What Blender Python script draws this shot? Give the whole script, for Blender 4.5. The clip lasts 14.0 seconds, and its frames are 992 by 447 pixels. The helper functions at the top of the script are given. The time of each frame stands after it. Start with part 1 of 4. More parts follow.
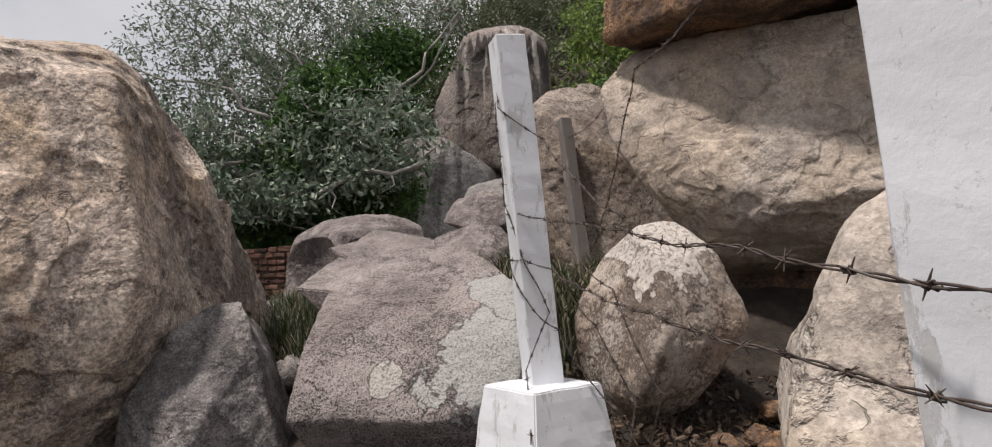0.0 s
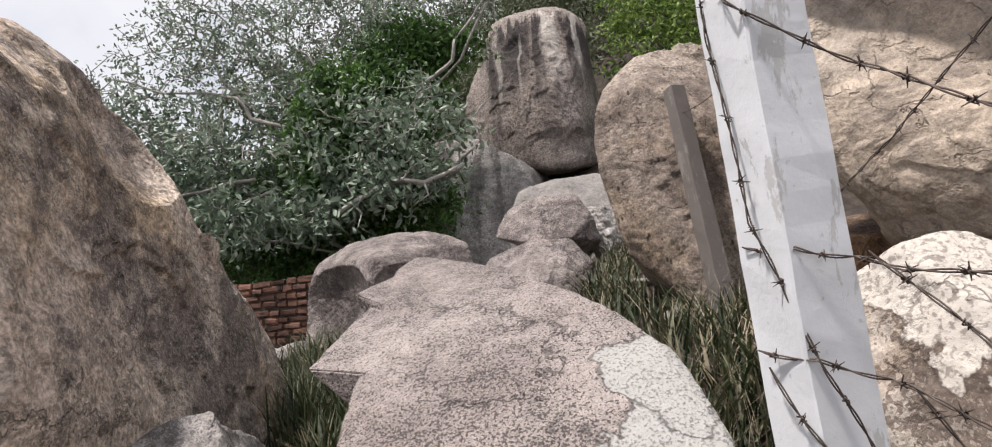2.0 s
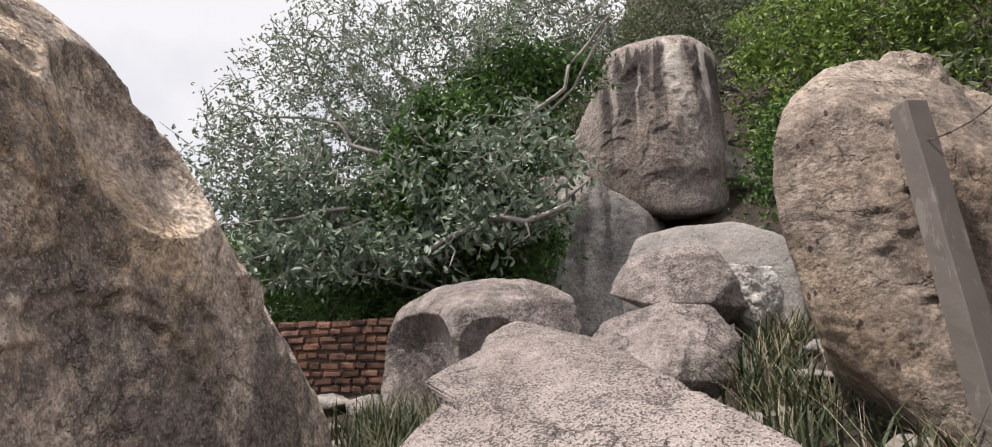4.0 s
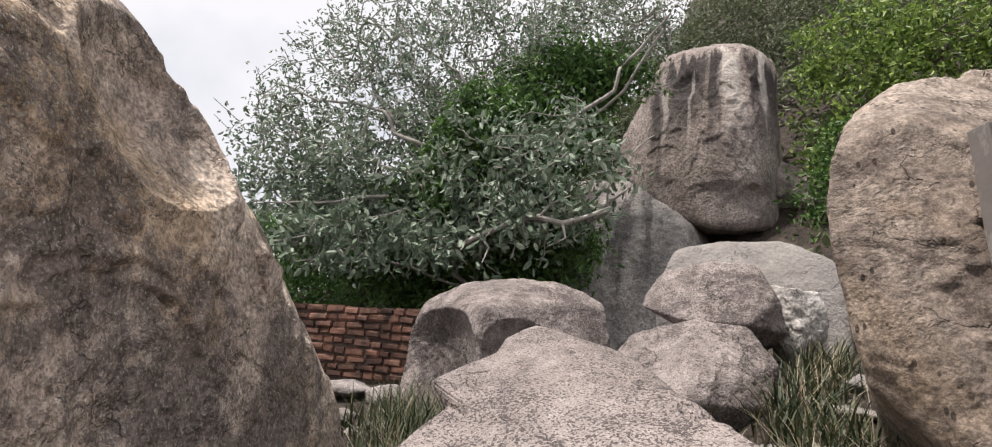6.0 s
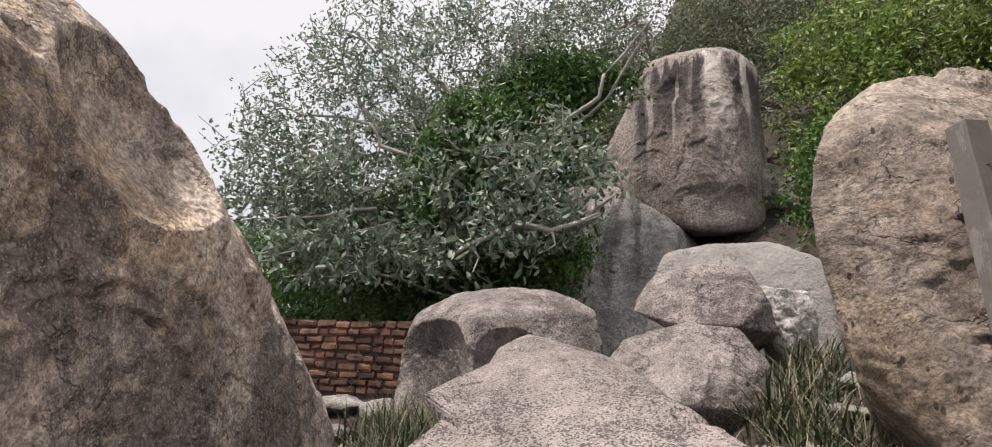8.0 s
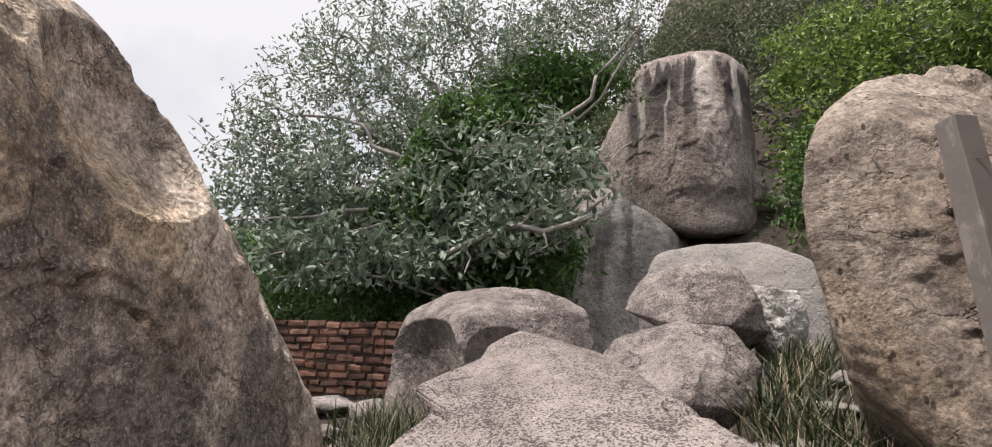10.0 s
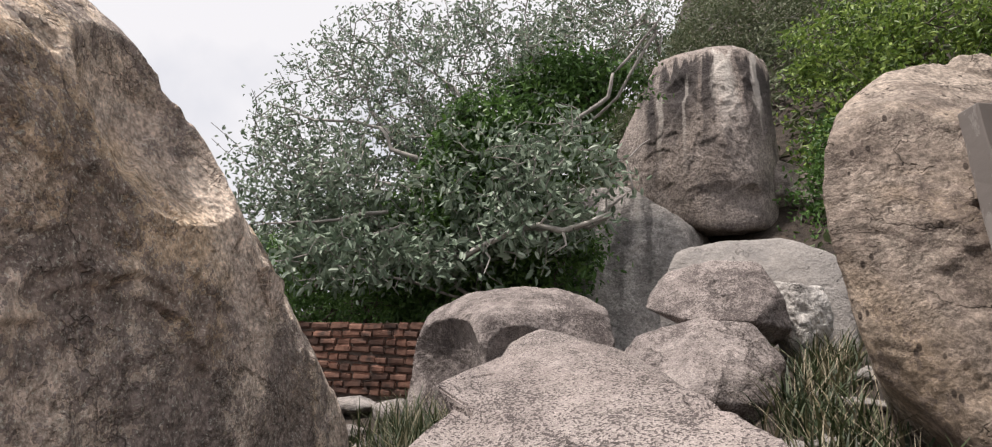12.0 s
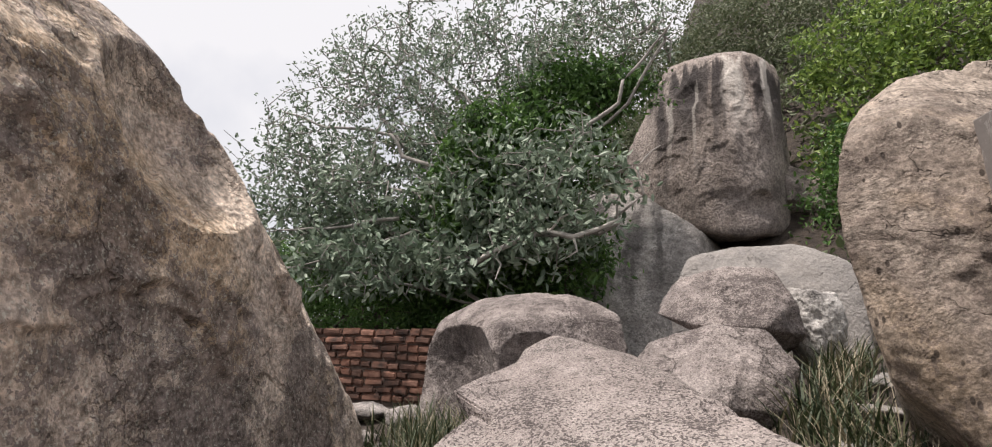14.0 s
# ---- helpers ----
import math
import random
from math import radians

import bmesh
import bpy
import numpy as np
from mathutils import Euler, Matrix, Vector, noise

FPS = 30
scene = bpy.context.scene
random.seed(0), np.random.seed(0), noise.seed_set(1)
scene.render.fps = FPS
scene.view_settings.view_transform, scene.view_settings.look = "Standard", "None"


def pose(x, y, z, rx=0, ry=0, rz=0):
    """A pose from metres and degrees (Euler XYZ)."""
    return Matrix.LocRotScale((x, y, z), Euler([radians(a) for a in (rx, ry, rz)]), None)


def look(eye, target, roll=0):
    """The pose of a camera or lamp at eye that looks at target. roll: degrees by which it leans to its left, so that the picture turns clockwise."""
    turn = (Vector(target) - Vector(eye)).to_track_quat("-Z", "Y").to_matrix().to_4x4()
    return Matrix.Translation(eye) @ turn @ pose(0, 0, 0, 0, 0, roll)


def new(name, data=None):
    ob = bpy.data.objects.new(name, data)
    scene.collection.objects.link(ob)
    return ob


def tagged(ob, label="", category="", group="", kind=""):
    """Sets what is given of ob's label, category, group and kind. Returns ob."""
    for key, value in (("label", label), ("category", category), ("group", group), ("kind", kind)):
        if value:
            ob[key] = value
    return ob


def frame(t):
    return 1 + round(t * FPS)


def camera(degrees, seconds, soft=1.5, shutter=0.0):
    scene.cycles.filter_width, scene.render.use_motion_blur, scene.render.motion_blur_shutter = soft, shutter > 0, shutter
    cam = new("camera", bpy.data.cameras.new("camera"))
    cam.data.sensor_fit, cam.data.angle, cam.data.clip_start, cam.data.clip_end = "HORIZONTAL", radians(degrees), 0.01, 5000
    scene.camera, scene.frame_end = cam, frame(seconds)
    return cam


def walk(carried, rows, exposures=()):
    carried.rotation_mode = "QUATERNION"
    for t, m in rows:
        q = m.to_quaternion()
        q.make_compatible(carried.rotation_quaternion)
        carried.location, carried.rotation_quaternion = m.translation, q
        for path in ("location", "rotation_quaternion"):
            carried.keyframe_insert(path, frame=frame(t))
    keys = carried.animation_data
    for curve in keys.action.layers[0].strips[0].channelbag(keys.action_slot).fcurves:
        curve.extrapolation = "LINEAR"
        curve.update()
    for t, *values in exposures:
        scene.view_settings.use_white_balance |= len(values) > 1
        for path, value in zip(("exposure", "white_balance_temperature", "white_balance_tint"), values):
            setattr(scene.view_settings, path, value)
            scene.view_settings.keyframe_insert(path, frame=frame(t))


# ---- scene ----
cam = camera(81.0, 14.0, soft=1.1)
PATH = [
    (0, (0.32, 0.274, 1.383), (0.16, 2.253, 1.625), -2.8),
    (0.5, (0.168, 0.616, 1.429), (0.004, 2.592, 1.686), -2.9),
    (1, (0.036, 0.948, 1.541), (-0.13, 2.925, 1.795), -3.1),
    (1.4, (-0.016, 1.2, 1.597), (-0.183, 3.178, 1.843), -5.2),
    (1.5, (-0.018, 1.296, 1.607), (-0.196, 3.272, 1.859), -5.7),
    (2, (-0.141, 1.543, 1.664), (-0.387, 3.511, 1.925), -6.0),
    (2.5, (-0.232, 1.794, 1.709), (-0.492, 3.759, 1.975), -5.3),
    (3, (-0.251, 2.007, 1.776), (-0.711, 3.934, 2.049), -4.4),
    (3.5, (-0.345, 2.219, 1.816), (-0.891, 4.104, 2.201), -1.6),
    (4, (-0.38, 2.391, 1.878), (-0.939, 4.268, 2.287), -0.9),
    (4.2, (-0.384, 2.425, 1.884), (-0.977, 4.291, 2.292), -0.7),
    (6.5, (-0.35, 2.515, 1.898), (-1.045, 4.347, 2.301), 5.0),
    (7, (-0.345, 2.522, 1.891), (-1.031, 4.354, 2.307), 3.6),
    (7.5, (-0.344, 2.52, 1.893), (-1.011, 4.357, 2.315), 2.8),
    (8, (-0.352, 2.509, 1.903), (-1.011, 4.347, 2.334), 2.6),
    (10.5, (-0.355, 2.536, 1.859), (-0.981, 4.382, 2.306), 2.5),
    (11, (-0.367, 2.525, 1.852), (-0.992, 4.371, 2.303), 2.2),
    (11.5, (-0.35, 2.518, 1.859), (-1.037, 4.342, 2.306), 2.4),
    (12, (-0.346, 2.514, 1.857), (-1.041, 4.336, 2.303), 2.1),
    (12.5, (-0.347, 2.513, 1.857), (-1.037, 4.336, 2.304), 2.0),
    (13, (-0.342, 2.528, 1.851), (-0.97, 4.371, 2.308), 1.9),
    (13.5, (-0.349, 2.522, 1.849), (-0.951, 4.372, 2.313), 1.8),
    (14, (-0.364, 2.483, 1.855), (-1.085, 4.29, 2.32), 2.2),
]
walk(cam, [(t, look(eye, target, roll)) for t, eye, target, roll in PATH],
     exposures=[(t, stops, kelvin, 14) for t, stops, kelvin in ((0, -0.10, 6400), (0.3, 0.33, 6400), (1, 0.68, 6250), (1.5, 0.56, 6250), (2, 0.40, 6300), (2.5, 0.42, 6300), (3, 0.52, 6400),
                                                                (4, 0.42, 6500), (6.5, 0.48, 6450), (7.5, 0.40, 6500), (10.5, 0.40, 6500), (14, 0.40, 6500))])

# ---- world, sun, exposure ----
SUN_AZ, SUN_EL = 228.0, 66.0          # degrees: clockwise from +y, above the horizon
sun_from = Vector((math.sin(radians(SUN_AZ)) * math.cos(radians(SUN_EL)),
                   math.cos(radians(SUN_AZ)) * math.cos(radians(SUN_EL)), math.sin(radians(SUN_EL))))
world = bpy.data.worlds.new("sky")
scene.world = world
world.use_nodes = True
wt = world.node_tree
wt.nodes.clear()
w_out = wt.nodes.new("ShaderNodeOutputWorld")
w_bg = wt.nodes.new("ShaderNodeBackground")
w_sky = wt.nodes.new("ShaderNodeTexSky")
w_sky.sky_type, w_sky.sun_disc = "NISHITA", False
w_sky.sun_elevation, w_sky.sun_rotation = radians(SUN_EL), radians(SUN_AZ)
w_sky.air_density, w_sky.dust_density = 1.0, 3.0
w_scale = wt.nodes.new("ShaderNodeMix")
w_scale.data_type, w_scale.blend_type = "RGBA", "MULTIPLY"
w_scale.inputs[0].default_value = 1.0
w_scale.inputs[7].default_value = (0.11, 0.11, 0.11, 1)
wt.links.new(w_sky.outputs[0], w_scale.inputs[6])
w_co = wt.nodes.new("ShaderNodeTexCoord")
w_no = wt.nodes.new("ShaderNodeTexNoise")
w_no.inputs["Scale"].default_value, w_no.inputs["Detail"].default_value = 2.2, 6.0
w_ra = wt.nodes.new("ShaderNodeValToRGB")
w_ra.color_ramp.elements[0].position, w_ra.color_ramp.elements[1].position = 0.30, 0.52
w_ra.color_ramp.elements[0].color, w_ra.color_ramp.elements[1].color = (0.55, 0.55, 0.55, 1), (1, 1, 1, 1)
w_mix = wt.nodes.new("ShaderNodeMix")
w_mix.data_type = "RGBA"
w_mix.inputs[7].default_value = (0.88, 0.885, 0.895, 1)
wt.links.new(w_co.outputs["Generated"], w_no.inputs["Vector"])
wt.links.new(w_no.outputs[0], w_ra.inputs[0])
wt.links.new(w_ra.outputs[0], w_mix.inputs[0])
wt.links.new(w_scale.outputs[2], w_mix.inputs[6])
wt.links.new(w_mix.outputs[2], w_bg.inputs[0])
wt.links.new(w_bg.outputs[0], w_out.inputs[0])
w_bg.inputs[1].default_value = 0.78
sun_data = bpy.data.lights.new("sun", "SUN")
sun_data.energy, sun_data.angle, sun_data.color = 4.3, radians(4), (1.0, 0.94, 0.86)
sun = new("sun", sun_data)
sun.matrix_world = look(sun_from * 60, (0, 0, 0))

# ---- helpers for shapes ----
RNG = np.random.default_rng(7)


def hash3(i, j, k, seed):
    h = (i * 374761393 + j * 668265263 + k * 2147483647 + seed * 144665) & 0xFFFFFFFF
    h = ((h ^ (h >> 13)) * 1274126177) & 0xFFFFFFFF
    return ((h ^ (h >> 16)) & 0xFFFF) / 32767.5 - 1.0


def vnoise(p, seed=0):
    """Smooth lattice noise in -1..1 at the points p (n, 3)."""
    f = np.floor(p)
    i, j, k = (f[:, a].astype(np.int64) for a in range(3))
    u, v, w = ((lambda s: s * s * s * (s * (s * 6 - 15) + 10))(p[:, a] - f[:, a]) for a in range(3))
    out = 0
    for a, wa in ((0, 1 - u), (1, u)):
        for b, wb in ((0, 1 - v), (1, v)):
            for c, wc in ((0, 1 - w), (1, w)):
                out = out + wa * wb * wc * hash3(i + a, j + b, k + c, seed)
    return out


def fbm(p, octaves=4, seed=0, gain=0.5):
    total, amp = 0, 1.0
    for o in range(octaves):
        total = total + amp * vnoise(p * 2.03 ** o + 17.3 * o, seed + o)
        amp *= gain
    return total


def mesh_of(name, verts, faces, smooth=True):
    me = bpy.data.meshes.new(name)
    me.from_pydata([tuple(v) for v in verts], [], [tuple(f) for f in faces])
    me.polygons.foreach_set("use_smooth", [smooth] * len(me.polygons))
    me.update()
    return me


def grid_mesh(name, verts, quads, smooth=False):
    """A mesh from numpy arrays of vertices and of four-cornered faces."""
    me = bpy.data.meshes.new(name)
    n, m = len(verts), len(quads)
    me.vertices.add(n)
    me.vertices.foreach_set("co", np.asarray(verts, np.float32).ravel())
    me.loops.add(m * 4)
    me.loops.foreach_set("vertex_index", np.asarray(quads, np.int32).ravel())
    me.polygons.add(m)
    me.polygons.foreach_set("loop_start", np.arange(0, m * 4, 4, dtype=np.int32))
    me.polygons.foreach_set("use_smooth", np.full(m, smooth))
    me.update(calc_edges=True)
    me.validate()
    return me


def part(name, data, material, parent=None, label=""):
    """One mesh object; data is a bmesh or a mesh."""
    if isinstance(data, bmesh.types.BMesh):
        me = bpy.data.meshes.new(name)
        data.to_mesh(me)
        data.free()
        data = me
    if material and not data.materials:
        data.materials.append(material)
    ob = new(name, data)
    if parent:
        ob.parent = parent
    return tagged(ob, label) if label else ob


# ---- materials ----
def material(name):
    m = bpy.data.materials.new(name)
    m.use_nodes = True
    t = m.node_tree
    return m, t, t.nodes["Principled BSDF"]


def add(t, kind, links=(), **values):
    n = t.nodes.new(kind)
    for key, value in values.items():
        n.inputs[key.replace("_", " ")].default_value = value
    for socket, source in links:
        t.links.new(source, n.inputs[socket])
    return n


def noise_at(t, vector, scale, detail=4.0, rough=0.55, distort=0.0):
    return add(t, "ShaderNodeTexNoise", [("Vector", vector)], Scale=scale, Detail=detail, Roughness=rough, Distortion=distort).outputs[0]


def ramp(t, fac, stops):
    n = t.nodes.new("ShaderNodeValToRGB")
    t.links.new(fac, n.inputs[0])
    el = n.color_ramp.elements
    while len(el) < len(stops):
        el.new(0.5)
    for e, (pos, col) in zip(el, stops):
        e.position = pos
        e.color = (col, col, col, 1) if isinstance(col, (int, float)) else (*col, 1)
    return n.outputs[0]


def mix(t, fac, a, b, mode="MIX"):
    n = t.nodes.new("ShaderNodeMix")
    n.data_type, n.blend_type = "RGBA", mode
    for socket, value in ((0, fac), (6, a), (7, b)):
        if isinstance(value, bpy.types.NodeSocket):
            t.links.new(value, n.inputs[socket])
        elif socket == 0:
            n.inputs[0].default_value = value
        else:
            n.inputs[socket].default_value = (*value, 1)
    return n.outputs[2]


def maths(t, op, a, b=0.0):
    n = t.nodes.new("ShaderNodeMath")
    n.operation = op
    for s, v in ((0, a), (1, b)):
        if isinstance(v, bpy.types.NodeSocket):
            t.links.new(v, n.inputs[s])
        else:
            n.inputs[s].default_value = v
    return n.outputs[0]


def stretched(t, vector, scale):
    n = t.nodes.new("ShaderNodeMapping")
    t.links.new(vector, n.inputs[0])
    n.inputs["Scale"].default_value = scale
    return n.outputs[0]


def granite(name, light, dark, stain, cover=0.4, amount=0.85, zone=1.0, grain=60.0, fleck=0.6, streaks=(), patches=(), warm=(0.30, 0.20, 0.12), warm_amount=0.3, pits=0.0, lines=0.3, mottle=0.45, crisp=0.03, flakes=1.6, peel=0.09, relief=0.036, stains_shade=(), salt=1.0, lumps=0.9):
    """Weathered granite: two-tone body, ochre zones, lichen in zones broken up by the grain, crystal flecks, squiggled hairline flakes,
    pale scars (place, radius, colour), water streaks and small dark pits."""
    m, t, b = material(name)
    pos = t.nodes.new("ShaderNodeNewGeometry").outputs["Position"]
    skin = ramp(t, noise_at(t, pos, 1.9, 8, 0.62, 0.2), [(0.50 - peel, 0.0), (0.50 + peel, 1.0)])
    body = mix(t, skin, dark, light)
    body = mix(t, maths(t, "MULTIPLY", ramp(t, noise_at(t, pos, 1.1, 6, 0.6, 0.4), [(0.47, 0.0), (0.58, 1.0)]), warm_amount), body, warm)
    fine = noise_at(t, pos, grain, 2.6, 0.58)
    mid = noise_at(t, pos, 9.0, 7, 0.65)
    wide = noise_at(t, pos, 2.3, 5, 0.6, 0.5)
    v = maths(t, "ADD", fine, maths(t, "ADD", maths(t, "MULTIPLY", maths(t, "SUBTRACT", wide, 0.5), zone), maths(t, "MULTIPLY", maths(t, "SUBTRACT", mid, 0.5), 0.7 * zone)))
    for place, radius, strength in stains_shade:
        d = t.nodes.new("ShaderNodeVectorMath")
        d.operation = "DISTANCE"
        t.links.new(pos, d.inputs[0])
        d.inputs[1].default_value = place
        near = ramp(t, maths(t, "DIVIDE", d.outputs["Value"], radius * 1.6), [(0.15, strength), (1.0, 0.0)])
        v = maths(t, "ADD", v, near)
    c = 0.5 + (0.5 - cover) * 0.35
    lichen = ramp(t, v, [(c - crisp, 0.0), (c + crisp, 1.0)])
    body = mix(t, maths(t, "MULTIPLY", lichen, amount), body, stain)
    body = mix(t, mottle, body, mix(t, 1.0, body, ramp(t, noise_at(t, pos, 17.0, 9, 0.8), [(0.38, 0.45), (0.5, 1.0), (0.62, 1.5)]), "MULTIPLY"))
    body = mix(t, 1.0, body, ramp(t, fine, [(0.38, 1 - 0.38 * salt), (0.5, 1.0), (0.62, 1 + 0.4 * salt)]), "MULTIPLY")
    bright = ramp(t, noise_at(t, pos, grain * 1.7, 4, 0.7), [(0.55, 0.0), (0.66, 1.0)])
    body = mix(t, maths(t, "MULTIPLY", bright, fleck * 0.55), body, tuple(min(0.75, x * 1.7) for x in light))
    for place, radius, colour, *squash in patches:
        k = squash[0] if squash else (1, 1, 1)
        d = t.nodes.new("ShaderNodeVectorMath")
        d.operation = "DISTANCE"
        t.links.new(stretched(t, pos, k), d.inputs[0])
        d.inputs[1].default_value = tuple(p * s for p, s in zip(place, k))
        edge = maths(t, "ADD", maths(t, "DIVIDE", d.outputs["Value"], radius), maths(t, "MULTIPLY", noise_at(t, pos, 4.0, 5, 0.6), 2.4))
        scar = mix(t, maths(t, "MULTIPLY", ramp(t, fine, [(0.52, 0.0), (0.62, 1.0)]), 0.55), colour, stain)
        rim = ramp(t, maths(t, "MULTIPLY", edge, 0.3), [(0.645, 0.0), (0.662, 0.75), (0.685, 0.0)])
        body = mix(t, ramp(t, maths(t, "MULTIPLY", edge, 0.3), [(0.655, 1.0), (0.665, 0.0)]), body, scar)
        body = mix(t, rim, body, tuple(x * 0.7 for x in stain))
    if streaks:
        axes = add(t, "ShaderNodeSeparateXYZ", [("Vector", pos)])
        wander = maths(t, "MULTIPLY", maths(t, "SUBTRACT", noise_at(t, stretched(t, pos, (1.6, 1.6, 0.5)), 1.0, 5, 0.6), 0.5), 0.55)
        comb = maths(t, "MULTIPLY", maths(t, "SUBTRACT", noise_at(t, stretched(t, pos, (9.0, 3.0, 0.25)), 1.0, 4, 0.6), 0.5), 2.2)
        across = maths(t, "ADD", axes.outputs[0], wander)
    for x, half, top, bottom, colour, strength in streaks:
        near = ramp(t, maths(t, "ADD", maths(t, "DIVIDE", maths(t, "ABSOLUTE", maths(t, "SUBTRACT", across, x)), half), maths(t, "MULTIPLY", comb, 0.6)), [(0.55, 1.0), (1.0, 0.0)])
        fall = maths(t, "ADD", maths(t, "DIVIDE", maths(t, "SUBTRACT", axes.outputs[2], bottom), top - bottom), maths(t, "MULTIPLY", comb, 0.35))
        body = mix(t, maths(t, "MULTIPLY", maths(t, "MULTIPLY", near, ramp(t, maths(t, "MULTIPLY", fall, 0.9), [(0.0, 0.0), (0.5, 1.0), (0.86, 1.0), (0.93, 0.0)])), strength), body, colour)
    if pits:
        cell = add(t, "ShaderNodeTexVoronoi", [("Vector", stretched(t, pos, (1.7, 1.7, 0.85)))], Scale=12.0)
        hole = ramp(t, maths(t, "ADD", cell.outputs["Distance"], maths(t, "MULTIPLY", mid, 0.12)), [(0.20, 1.0), (0.25, 0.0)])
        some = ramp(t, noise_at(t, pos, 2.9, 3), [(0.40, 0.0), (0.47, 1.0)])
        body = mix(t, maths(t, "MULTIPLY", maths(t, "MULTIPLY", hole, some), pits), body, (0.045, 0.035, 0.03))
    flake = maths(t, "ABSOLUTE", maths(t, "SUBTRACT", noise_at(t, pos, 2.6, 5, 0.55), 0.5))
    gate = ramp(t, noise_at(t, pos, 3.7, 2), [(0.50, 0.0), (0.56, 1.0)])
    line = maths(t, "MULTIPLY", ramp(t, flake, [(0.003, 1.0), (0.007, 0.0)]), gate)
    body = mix(t, maths(t, "MULTIPLY", line, lines), body, tuple(x * 0.5 for x in stain))
    t.links.new(body, b.inputs["Base Color"])
    b.inputs["Roughness"].default_value = 0.92
    b.inputs["Specular IOR Level"].default_value = 0.25
    broad = noise_at(t, pos, 5.0, 10, 0.62, 0.3)
    flaky = maths(t, "MULTIPLY", maths(t, "SNAP", broad, 0.045), ramp(t, noise_at(t, pos, 1.6, 3), [(0.42, 0.0), (0.52, 1.0)]))
    h = maths(t, "ADD", maths(t, "MULTIPLY", broad, lumps), maths(t, "MULTIPLY", flaky, flakes))
    h = maths(t, "ADD", h, maths(t, "ADD", maths(t, "MULTIPLY", noise_at(t, pos, 30.0, 5, 0.6), 0.45), maths(t, "MULTIPLY", fine, 0.18)))
    h = maths(t, "SUBTRACT", h, maths(t, "ADD", maths(t, "MULTIPLY", line, 0.35), maths(t, "MULTIPLY", skin, 0.02 / peel if peel < 0.05 else 0.0)))
    bump = add(t, "ShaderNodeBump", [("Height", h)], Strength=1.0, Distance=relief)
    t.links.new(bump.outputs[0], b.inputs["Normal"])
    return m


INK, CHALK = (0.035, 0.030, 0.030), (0.50, 0.46, 0.42)
stone_left = granite("tan_lichen_granite", (0.56, 0.462, 0.382), (0.45, 0.365, 0.305), (0.13, 0.105, 0.098), 0.12, 0.80, 1.35, 52, 0.8, warm=(0.46, 0.335, 0.22), warm_amount=0.75, flakes=2.0, lines=0.4, peel=0.03, relief=0.030, mottle=0.75, salt=0.9, crisp=0.018,
                     stains_shade=(((-1.72, 3.3, 1.55), 0.55, -0.22), ((-1.85, 3.0, 2.6), 0.25, -0.12), ((-2.1, 4.0, 2.55), 0.32, -0.35), ((-2.0, 3.75, 2.35), 0.1, -0.2), ((-2.12, 3.62, 2.86), 0.2, 0.22), ((-2.0, 4.6, 1.65), 0.5, 0.16), ((-1.9, 4.3, 1.4), 0.35, 0.13), ((-1.86, 3.43, 2.15), 0.3, 0.15), ((-1.93, 3.86, 1.98), 0.2, 0.12), ((-1.95, 3.66, 2.3), 0.2, 0.13)))
stone_centre = granite("speckled_pink_granite", (0.38, 0.334, 0.312), (0.305, 0.262, 0.245), (0.046, 0.038, 0.037), 0.42, 0.95, 0.38, 105, 1.0, warm_amount=0.05, lines=0.45, mottle=0.25, flakes=0.9, crisp=0.010,
                       patches=(((0.08, 3.08, 1.16), 0.36, (0.39, 0.38, 0.36)), ((0.14, 3.42, 1.42), 0.24, (0.39, 0.38, 0.36)), ((-0.46, 2.98, 1.04), 0.09, (0.46, 0.43, 0.39))))
stone_small = granite("grey_lichen_granite", (0.36, 0.33, 0.31), (0.24, 0.222, 0.21), (0.06, 0.055, 0.055), 0.48, 0.8, 1.0, 65, 0.5, warm_amount=0.1)
# Dark spots: brown patina in the left hollow, painted shade in the right one.
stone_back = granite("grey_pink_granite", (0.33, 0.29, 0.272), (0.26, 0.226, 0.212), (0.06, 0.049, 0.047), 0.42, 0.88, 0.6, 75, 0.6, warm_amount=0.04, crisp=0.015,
                     stains_shade=(((-2.34, 6.9, 1.75), 0.3, 0.09), ((-1.3, 7.0, 2.05), 0.22, 0.07)), patches=(((-2.36, 6.98, 1.9), 0.03, (0.7, 0.68, 0.64)),))
stone_smooth = granite("smooth_grey_granite", (0.275, 0.256, 0.239), (0.23, 0.214, 0.20), (0.14, 0.132, 0.13), 0.14, 0.5, 1.0, 50, 0.1, warm_amount=0.03, salt=0.4, lumps=0.5, mottle=0.2, lines=0.2, flakes=0.6)
stone_pale = granite("pale_broken_granite", (0.60, 0.57, 0.54), (0.46, 0.435, 0.41), (0.15, 0.14, 0.135), 0.25, 0.5, 1.0, 50, 0.3, warm_amount=0.05, mottle=0.3)
